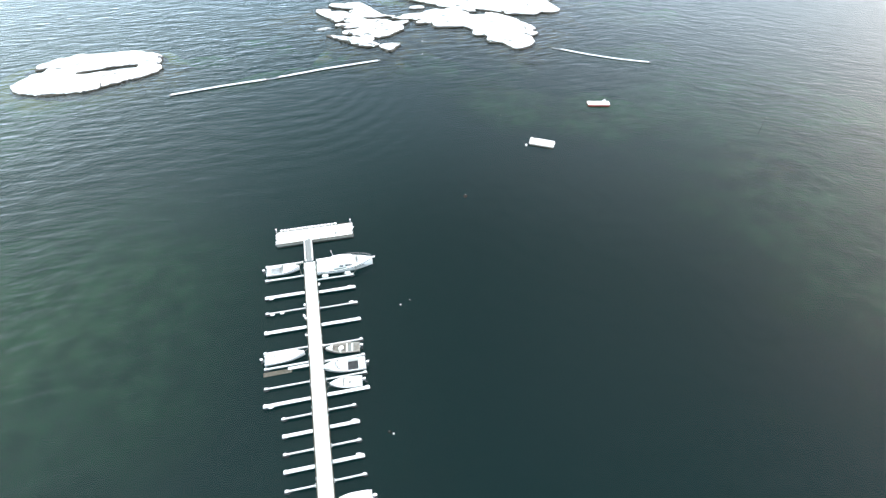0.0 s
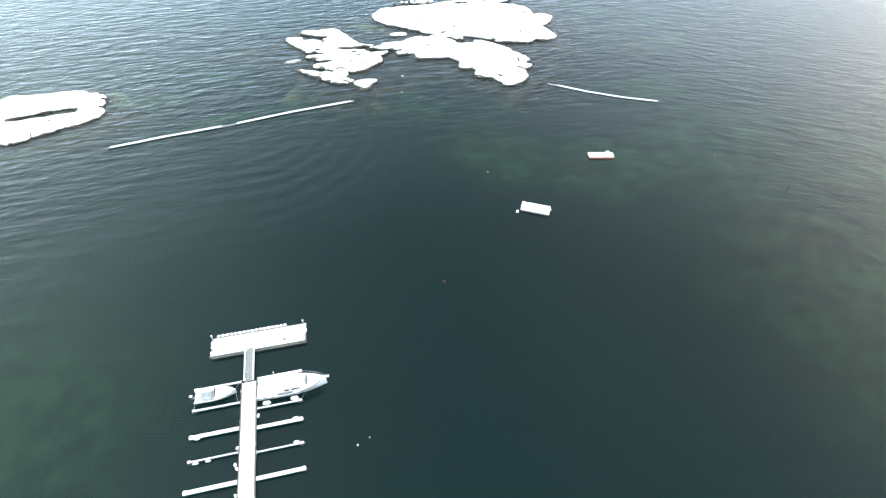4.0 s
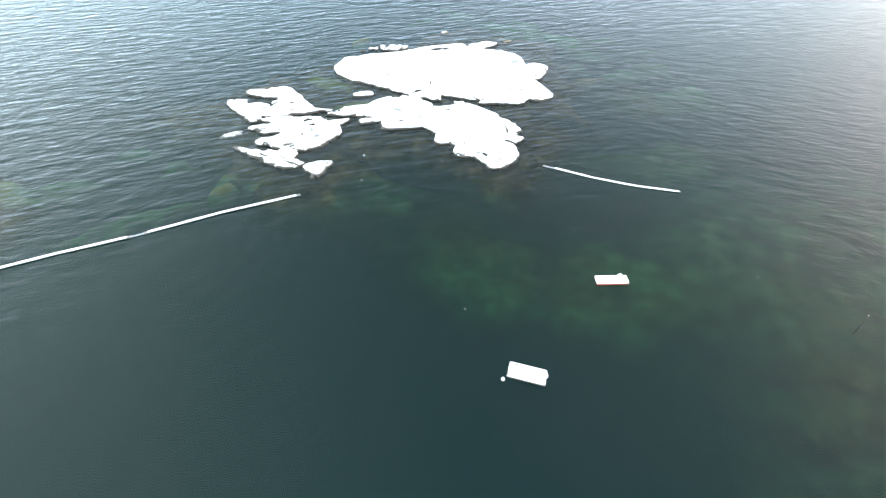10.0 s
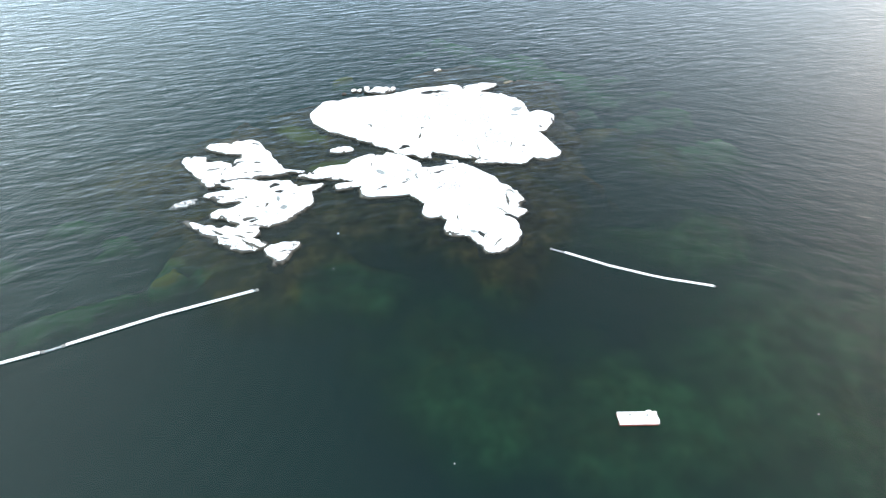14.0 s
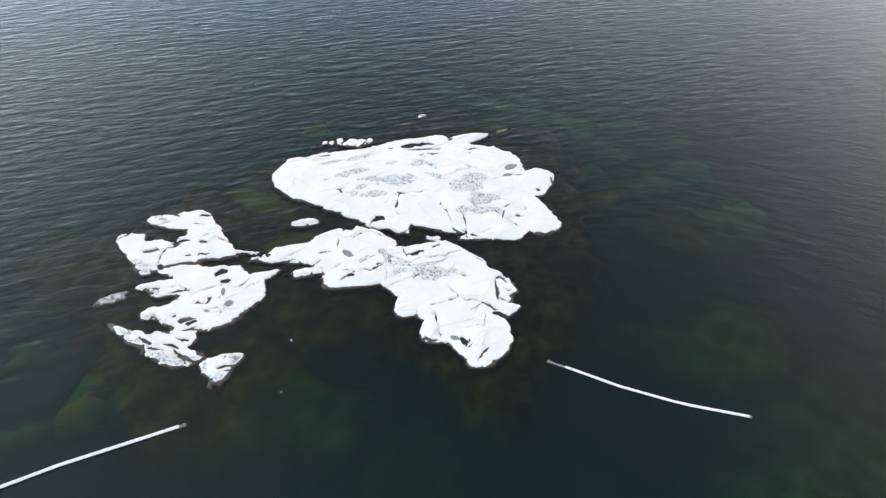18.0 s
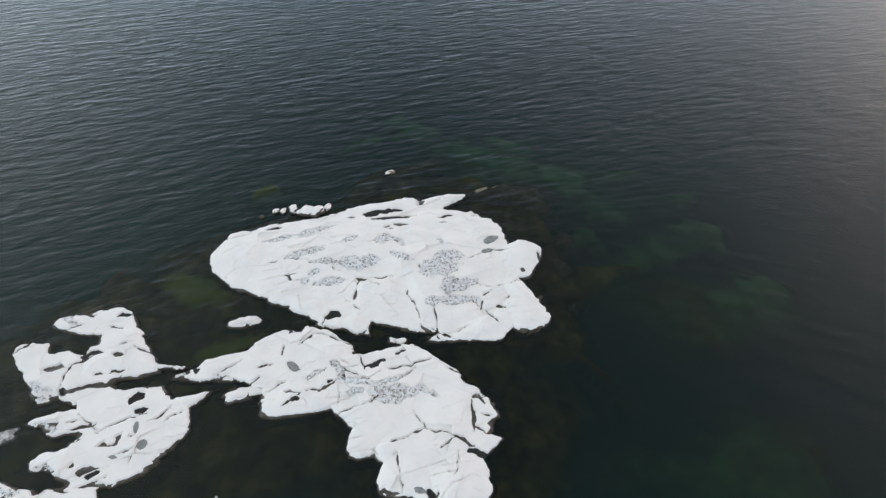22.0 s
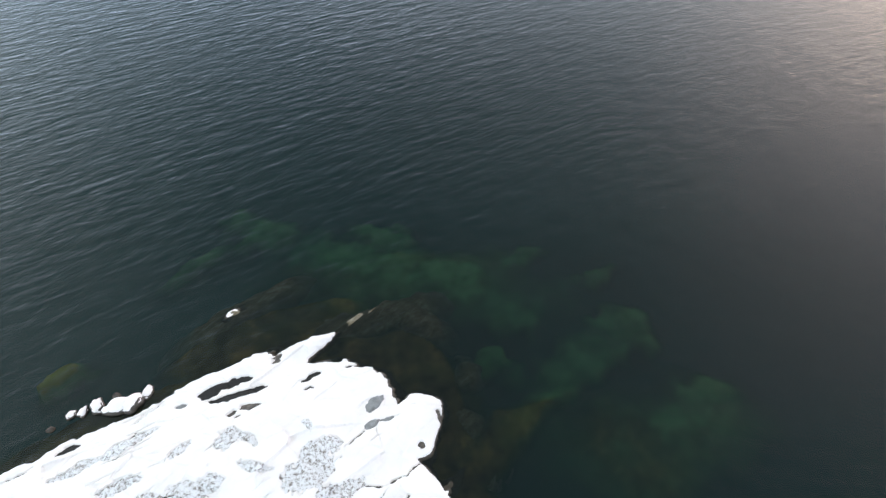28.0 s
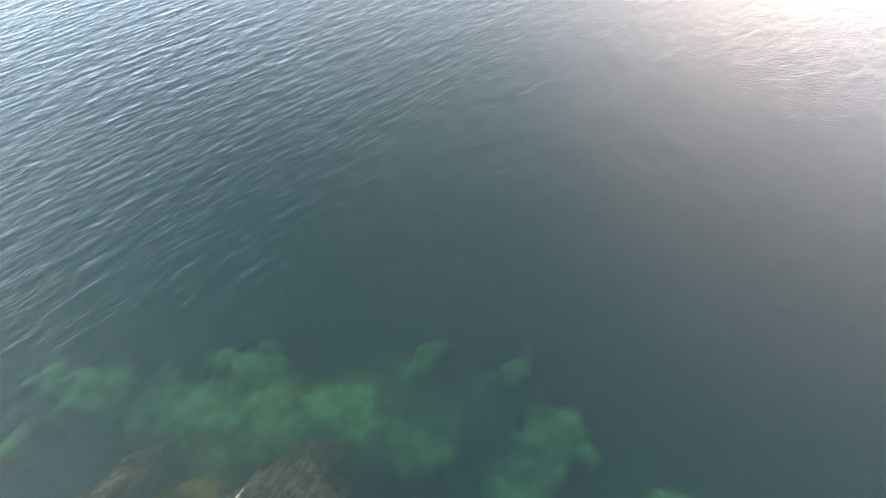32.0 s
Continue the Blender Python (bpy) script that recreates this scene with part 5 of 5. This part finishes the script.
def open_skiff(x, y, turn):
    L, B, S, H = 4.5, 1.65, 0.52, 0.22
    t = empty("open_skiff", x, y, 0, turn)
    part("hull", hull_shape(L, B, S, H, 0.10, 22, 0.12), TAUPE, t)
    part("floor", box(2.9, 1.05, 0.04, 0.01, (-0.35, 0, 0.10)), TAUPE, t, "grey slatted floor with thin snow")
    for k in range(9):
        part("floor_slat", box(0.05, 1.0, 0.03, 0.008, (-1.7 + 0.31 * k, 0, 0.145)), GREY_DECK, t)
    for x0 in (-1.25, -0.55):
        part("thwart", box(0.22, 1.36, 0.06, 0.015, (x0, 0, 0.40)), FENDER_WHITE, t, "white bench thwart")
    part("dark_seat", box(0.32, 1.1, 0.10, 0.03, (-0.92, 0, 0.30)), GREY_DECK, t)
    part("snow_heap", blob(0.35, 0.34, 0.22, (0.18, -0.1, 0.36), 0.3, 5), SNOW, t, "heap of snow on the bench")
    part("oar_box", box(0.22, 0.9, 0.30, 0.05, (0.38, 0.34, 0.30), 20), SNOW, t)
    part("foredeck_snow", deck_shape(L, B, S, H, 0.80, 0.98, 0.03, 0.1, 0.05), SNOW, t)
    outboard(t, -L / 2)
    return tagged(t, "open weathered grey skiff with slatted floor and white thwarts", "boat", "moored boats")


def day_boat(x, y, turn):
    L, B, S, H = 5.4, 2.1, 0.65, 0.35
    t = empty("day_cruiser", x, y, 0, turn)
    hull = part("hull", hull_shape(L, B, S, H, 0.20, 22, 0.16), GELCOAT, t)
    for sy in (-1, 1):
        part("rub_rail", tube([(-L / 2 + L * u, sy * (half_beam(u, B) + 0.005), S + H * u * u - 0.05) for u in [k / 18 for k in range(18)]], 0.03), BLACK_RUBBER, hull)
    part("foredeck", deck_shape(L, B, S, H, 0.46, 0.985, 0.02), GELCOAT, t)
    part("foredeck_snow", deck_shape(L, B, S, H, 0.47, 0.97, 0.13, 0.12, 0.06, 0.14), SNOW, t, "deep snow on the foredeck")
    screen = part("windscreen", tube([(0.05, 0.82, S + 0.42), (0.75, 0.70, S + 0.46), (1.05, 0.35, S + 0.48), (1.12, 0, S + 0.48), (1.05, -0.35, S + 0.48), (0.75, -0.70, S + 0.46), (0.05, -0.82, S + 0.42)], 0.03), DARK_TARP, t, "dark framed curved windscreen")
    for k in range(3):
        part("glass_pane", box(0.03, 0.42, 0.30, 0.01, (0.98 if k == 1 else 0.82, (k - 1) * 0.5, S + 0.16), (k - 1) * 28), GLASS_DARK, screen)
    part("cockpit_floor", box(1.35, 1.35, 0.05, 0.01, (-1.05, 0.0, 0.21)), DARK_TARP, t, "dark wet cockpit floor")
    for sy in (-1, 1):
        part("seat", box(0.45, 0.5, 0.42, 0.08, (-0.15, sy * 0.45, 0.22)), FENDER_WHITE, t, "white seat heaped with snow")
    part("seat_snow", box(0.7, 1.7, 0.24, 0.10, (-0.10, 0, 0.58)), SNOW, t)
    part("stern_bench", box(0.5, 1.65, 0.5, 0.08, (-2.1, 0, 0.22)), FENDER_WHITE, t)
    part("stern_snow", blob(0.28, 0.8, 0.12, (-2.1, 0, 0.74), 0.2, 6), SNOW, t)
    outboard(t, -L / 2, 0.1)
    return tagged(t, "white day cruiser with curved windscreen and dark cockpit", "boat", "moored boats")


def small_boat(x, y, turn):
    L, B, S, H = 4.0, 1.65, 0.50, 0.25
    t = empty("small_motorboat", x, y, 0, turn)
    part("hull", hull_shape(L, B, S, H, 0.14, 20, 0.14), GELCOAT, t)
    part("foredeck", deck_shape(L, B, S, H, 0.60, 0.985, 0.02), GELCOAT, t)
    part("foredeck_snow", deck_shape(L, B, S, H, 0.61, 0.96, 0.09, 0.08, 0.08), SNOW, t)
    part("console", box(0.35, 0.42, 0.45, 0.06, (0.15, 0.18, 0.16)), FENDER_WHITE, t)
    part("console_window", box(0.30, 0.36, 0.03, 0.01, (0.95, 0.02, S + 0.26)), GREY_DECK, t, "grey square hatch")
    part("snow_floor", snow_strip(1.15, 2.1, 0.16, 77, 0.16, 0.3, 0.15), SNOW, t, "snow lying in the boat").matrix_basis = pose(-0.75, 0, 0.14, 0, 0, 90)
    part("helm_seat", box(0.30, 0.30, 0.30, 0.05, (-0.45, 0.05, 0.30)), GREY_DECK, t)
    outboard(t, -L / 2, 0.0, 0.35)
    return tagged(t, "small white open motorboat half filled with snow", "boat", "moored boats")


cruiser(-15.05, 57.95, 11.5)
covered_boat(-24.35, 56.75, 12, 5.0, 2.0, "white cabin boat with a grey tarpaulin over the cockpit", True)
covered_boat(-20.55, 40.95, 15, 5.2, 1.75, "white motorboat under a snow-loaded cover beside the pier")
open_skiff(-13.15, 42.55, 187)
day_boat(-12.5, 39.75, 191)
small_boat(-11.95, 37.3, 189)
covered_boat(-9.3, 22.6, 194, 4.6, 1.9, "white motorboat under a snow-loaded cover near the shore end", False, True)
for n, (px, py) in enumerate(((-17.7, 55.62), (-14.45, 56.35))):
    f = empty("boat_fender", px, py, 0, 12)
    part("body", blob(0.52, 0.26, 0.24, (0, 0, 0.45), 0.05, n), FENDER_WHITE, f)
    part("snow_cap", blob(0.44, 0.20, 0.12, (0, 0, 0.66), 0.2, n + 4), SNOW, f)
    tagged(f, "fat white fender hanging between cruiser and finger", "fender", "boat fenders")
for a, b in (((-19.1, 57.2, 0.9), (-20.2, 55.3, 0.6)), ((-13.2, 57.0, 0.9), (-13.8, 56.2, 0.4)), ((-22.0, 57.2, 0.8), (-21.2, 55.6, 0.6)), ((-22.1, 57.3, 0.8), (-21.8, 58.6, 0.6)),
             ((-18.2, 41.6, 0.8), (-17.6, 42.6, 0.6)), ((-15.1, 39.2, 0.8), (-15.2, 37.9, 0.6)), ((-13.9, 37.0, 0.7), (-15.1, 37.8, 0.6)), ((-13.9, 37.0, 0.7), (-14.5, 35.5, 0.6)), ((-15.3, 42.2, 0.6), (-16.2, 43.0, 0.6)),
             ((-26.5, 55.6, 0.6), (-26.4, 54.6, 0.4)), ((-19.4, 54.6, 0.6), (-19.0, 54.0, 0.3))):
    rope(a, b)
chair = empty("life_ring", *on_pier(31.6, 1.15), 0, 0)
part("ring", blob(0.16, 0.30, 0.12, (0, 0, 0.45), 0.1, 3), SNOW, chair)
part("post", rod((0, 0, -0.1), (0, 0, 0.42), 0.05), ZINC, chair)
tagged(chair, "snow-capped post at the pier edge", "post", "pier posts")
for n, (s, side) in enumerate(((27.9, -1.1), (25.9, -1.25), (25.4, -1.05), (22.4, -1.08), (20.2, 1.08))):
    p = empty("pier_post", *on_pier(s, side), 0, 20 * n)
    part("post", rod((0, 0, -0.5), (0, 0, 0.55), 0.08), OLD_WOOD, p)
    part("snow_cap", blob(0.17, 0.22, 0.14, (0, 0, 0.58), 0.25, 20 + n), SNOW, p)
    tagged(p, "short wooden post with a snow cap at the pier edge", "post", "pier posts")


# ---- swimming rafts, buoys and the sea mark ----
def raft(name, x, y, turn, w, l, hull_mat, hull_label, label):
    t = empty(name, x, y, 0, turn)
    for k in (-1, 1):
        part("float", box(w * 0.97, l * 0.36, 0.50, 0.08, (0, k * l * 0.29, -0.22)), hull_mat, t, hull_label)
    for k in range(int(l / 0.16)):
        part("deck_board", box(w, 0.145, 0.05, 0.008, (0, -l / 2 + 0.08 + 0.162 * k, 0.28)), OLD_WOOD, t)
    part("snow_layer", snow_strip(w * 0.995, l * 0.99, 0.16, x, 0.325, 0.2, 0.18), SNOW, t, "thick snow on the raft")
    return tagged(t, label, "raft", "swimming rafts")


one = raft("swimming_raft", 19.62, 93.75, -16.2, 5.05, 2.36, OLD_WOOD, "brown weathered float", "moored swimming raft covered in snow beside a white buoy")
for px, py in ((-2.35, 1.0), (-2.4, -1.0), (2.35, 1.0)):
    part("lifting_ring", box(0.16, 0.12, 0.06, 0.02, (px, py, 0.46)), GREY_DECK, one)
part("bare_patch", box(0.55, 0.30, 0.02, 0.008, (-1.6, 0.75, 0.475), 20), GREY_DECK, one, "grey footprint patch in the snow")
two = raft("swimming_raft", 34.3, 110.25, 1.5, 5.0, 1.72, RED_PAINT, "faded red float", "moored swimming raft with faded red floats and snow")
part("locker", box(0.72, 0.42, 0.36, 0.06, (1.38, 0.62, 0.33)), FENDER_WHITE, two, "small white locker")
part("locker_snow", blob(0.36, 0.22, 0.12, (1.38, 0.62, 0.72), 0.2, 2), SNOW, two)
for px, py in ((-0.95, 0.35), (1.15, 0.25)):
    part("bare_patch", box(0.36, 0.22, 0.02, 0.008, (px, py, 0.478), 15), GREY_DECK, two, "grey bare patch in the snow")


def buoy(x, y, r, mat, label, cap=False, low=0.0):
    t = empty("mooring_buoy", x, y, 0)
    part("body", blob(r, r, r * 0.95, (0, 0, r * 0.35 + low), 0.02, x), mat, t)
    part("eye", rod((0, 0, r * 1.2 + low), (0, 0, r * 1.55 + low), r * 0.16, 6), ZINC, t)
    if cap:
        part("snow_cap", blob(r * 0.75, r * 0.75, r * 0.35, (0, 0, r * 1.15 + low), 0.1, x + 1), SNOW, t)
    return tagged(t, label, "buoy", "mooring buoys")


buoy(16.42, 93.0, 0.27, FENDER_WHITE, "round white buoy tied to the raft", True)
buoy(-6.0, 50.6, 0.13, FENDER_WHITE, "small white mooring buoy on dark water")
buoy(-4.72, 51.55, 0.08, FENDER_WHITE, "tiny pale float on dark water")
buoy(-5.43, 30.73, 0.12, FENDER_WHITE, "small white mooring buoy on dark water")
buoy(-5.95, 31.05, 0.20, OLD_WOOD, "dull brown float lying just under water", low=-0.25)
buoy(3.85, 76.6, 0.34, ORANGE, "faded orange mooring buoy awash", low=-0.42)
buoy(11.9, 104.6, 0.08, FENDER_WHITE, "small white mooring buoy on dark water")
buoy(57.0, 111.1, 0.08, FENDER_WHITE, "small white mooring buoy on dark water")
buoy(-6.6, 142.8, 0.15, FENDER_WHITE, "small white buoy in the shallow bay")
buoy(-6.25, 134.9, 0.09, FENDER_WHITE, "tiny white float on dark water")
mark = empty("sea_mark", 67.4, 101.6, 0)
part("pole", rod((0, 0, -1.6), (0.10, 0.15, 1.15), 0.07, 8, 0.7), BLACK_RUBBER, mark, "thin black pole")
part("pole", rod((0.10, 0.15, 1.15), (0.5, 0.55, 2.05), 0.05, 8, 0.6), BLACK_RUBBER, mark, "leaning black tip")
part("top_mark", blob(0.09, 0.09, 0.10, (0.52, 0.57, 2.1), 0.1, 2), GREY_DECK, mark)
tagged(mark, "thin dark leaning sea mark pole in the water", "sea mark")


# ---- floating breakwaters of tyres on pipes under snow ----
def breakwater(points, radius, label, seed, step=0.5, bare=()):
    """Points along the middle line, far end first; bare: shares of the length with the plain pipe showing."""
    pts = [Vector((*p, 0.10)) for p in points]
    dist = [0.0]
    for a, b in zip(pts, pts[1:]):
        dist.append(dist[-1] + (b - a).length)
    total = dist[-1]

    def at(s):
        k = max(i for i in range(len(dist)) if dist[i] <= s + 1e-6)
        k = min(k, len(pts) - 2)
        f = (s - dist[k]) / (dist[k + 1] - dist[k])
        return pts[k].lerp(pts[k + 1], f), (pts[k + 1] - pts[k]).normalized()

    base = at(total / 2)[0]
    t = empty("floating_breakwater", base.x, base.y, 0)
    n = int(total / 0.8)
    part("pipe", tube([at(total * k / n)[0] - Vector((base.x, base.y, 0)) for k in range(n + 1)], radius * 0.55, 8), ZINC, t, "grey steel pipe")
    rng = random.Random(seed)
    s, k = 0.2, 0
    run = []
    spans = []
    while s < total - 0.1:
        if not any(lo < s / total < hi for lo, hi in bare):
            p, way = at(s)
            ob = part("tyre_float", ring_mesh, BLACK_RUBBER, t)
            size = radius / 0.43 * rng.uniform(0.94, 1.08)
            ob.matrix_basis = Matrix.Translation(p - Vector((base.x, base.y, 0))) @ way.to_track_quat("Y", "Z").to_matrix().to_4x4() @ Matrix.Scale(size, 4)
            run.append(s)
        elif run:
            spans.append((run[0], run[-1]))
            run = []
        s += step * rng.uniform(0.9, 1.12)
    if run:
        spans.append((run[0], run[-1]))
    for n, (lo, hi) in enumerate(spans):
        bm = bmesh.new()
        rows = []
        m = int((hi - lo) / 0.16)
        for j in range(m + 1):
            p, way = at(lo + (hi - lo) * j / m)
            side = way.cross(Vector((0, 0, 1)))
            p = p - Vector((base.x, base.y, 0))
            rib = 1.02 + 0.16 * noise.noise(Vector((j * 0.55, seed, 0))) + 0.11 * math.sin(j * 2.1)
            rows.append([bm.verts.new(p + side * (radius * 0.80 * rib * math.cos(a)) + Vector((0, 0, radius * 0.25 + radius * 0.95 * rib * math.sin(a)))) for a in [math.pi * q / 6 for q in range(7)]])
        for a, b in zip(rows, rows[1:]):
            for q in range(6):
                bm.faces.new((a[q], a[q + 1], b[q + 1], b[q])).smooth = True
        part("snow_ridge", bm, SNOW, t, "ribbed snow along the tyres")
    for s in (0.0, total):
        p = at(min(s, total - 0.01))[0] - Vector((base.x, base.y, 0))
        part("end_collar", blob(radius * 1.05, radius * 1.05, radius * 1.0, (p.x, p.y, 0.12), 0.12, s), CONCRETE, t, "grey end collar")
    for lo, hi in bare:
        for s in (lo, hi):
            p = at(min(max(s * total, 0.1), total - 0.1))[0] - Vector((base.x, base.y, 0))
            part("link_collar", blob(radius * 0.95, radius * 0.95, radius * 1.05, (p.x, p.y, 0.12), 0.1, s), CONCRETE, t, "pale coupling collar")
    return tagged(t, label, "breakwater", "floating breakwaters")


ring_bm = bmesh.new()
for k in range(12):
    a0, a1 = 2 * math.pi * k / 12, 2 * math.pi * (k + 1) / 12
    for q in range(4):
        b0, b1 = 2 * math.pi * (q + 0.5) / 4, 2 * math.pi * (q + 1.5) / 4
        ring_bm.faces.new([ring_bm.verts.new(((0.27 + 0.13 * math.cos(b)) * math.cos(a), 0.15 * math.sin(b), (0.27 + 0.13 * math.cos(b)) * math.sin(a))) for a, b in ((a0, b0), (a1, b0), (a1, b1), (a0, b1))])
bmesh.ops.remove_doubles(ring_bm, verts=ring_bm.verts, dist=1e-4)
ring_mesh = bpy.data.meshes.new("tyre_float")
ring_bm.to_mesh(ring_mesh)
ring_bm.free()
breakwater([(-62.0, 110.7), (-52.1, 115.15), (-41.3, 119.5), (-39.0, 120.6), (-29.1, 125.35), (-16.8, 130.3)], 0.25, "long floating breakwater of tyres ridged with snow", 4, 0.5, ((0.438, 0.485),))
breakwater([(28.0, 139.68), (30.9, 138.5), (36.5, 136.05), (42.67, 134.0), (44.7, 133.45), (51.55, 132.0)], 0.21, "curved floating breakwater of tyres ridged with snow", 9, 0.5, ((0.0, 0.068), (0.112, 0.125)))


# ---- boulders off the large islet ----
for n, (px, py, r, h) in enumerate(((-11.7, 188.8, 0.5, 0.35), (-9.6, 190.2, 0.7, 0.45), (-8.3, 190.2, 0.8, 0.45), (-6.6, 190.5, 1.15, 0.75), (-5.4, 189.6, 0.8, 0.55), (-4.0, 189.9, 1.6, 1.05), (-2.5, 189.8, 1.5, 1.05), (-0.9, 191.0, 1.0, 0.5), (-4.6, 191.3, 0.7, 0.4))):
    b = empty("boulder", px, py, 0, 37 * n)
    part("stone", blob(r, r * 0.72, h, (0, 0, h * 0.05), 0.35, n + 50, 3), ROCK, b)
    if n not in (0, 8):
        part("snow_cap", blob(r * 0.86, r * 0.60, h * 0.75, (0, 0, h * 0.45), 0.3, n + 50, 3), SNOW, b)
    tagged(b, "dark boulder at the waterline with a snow cap" if n not in (0, 8) else "small bare dark boulder at the waterline", "boulder", "boulders")
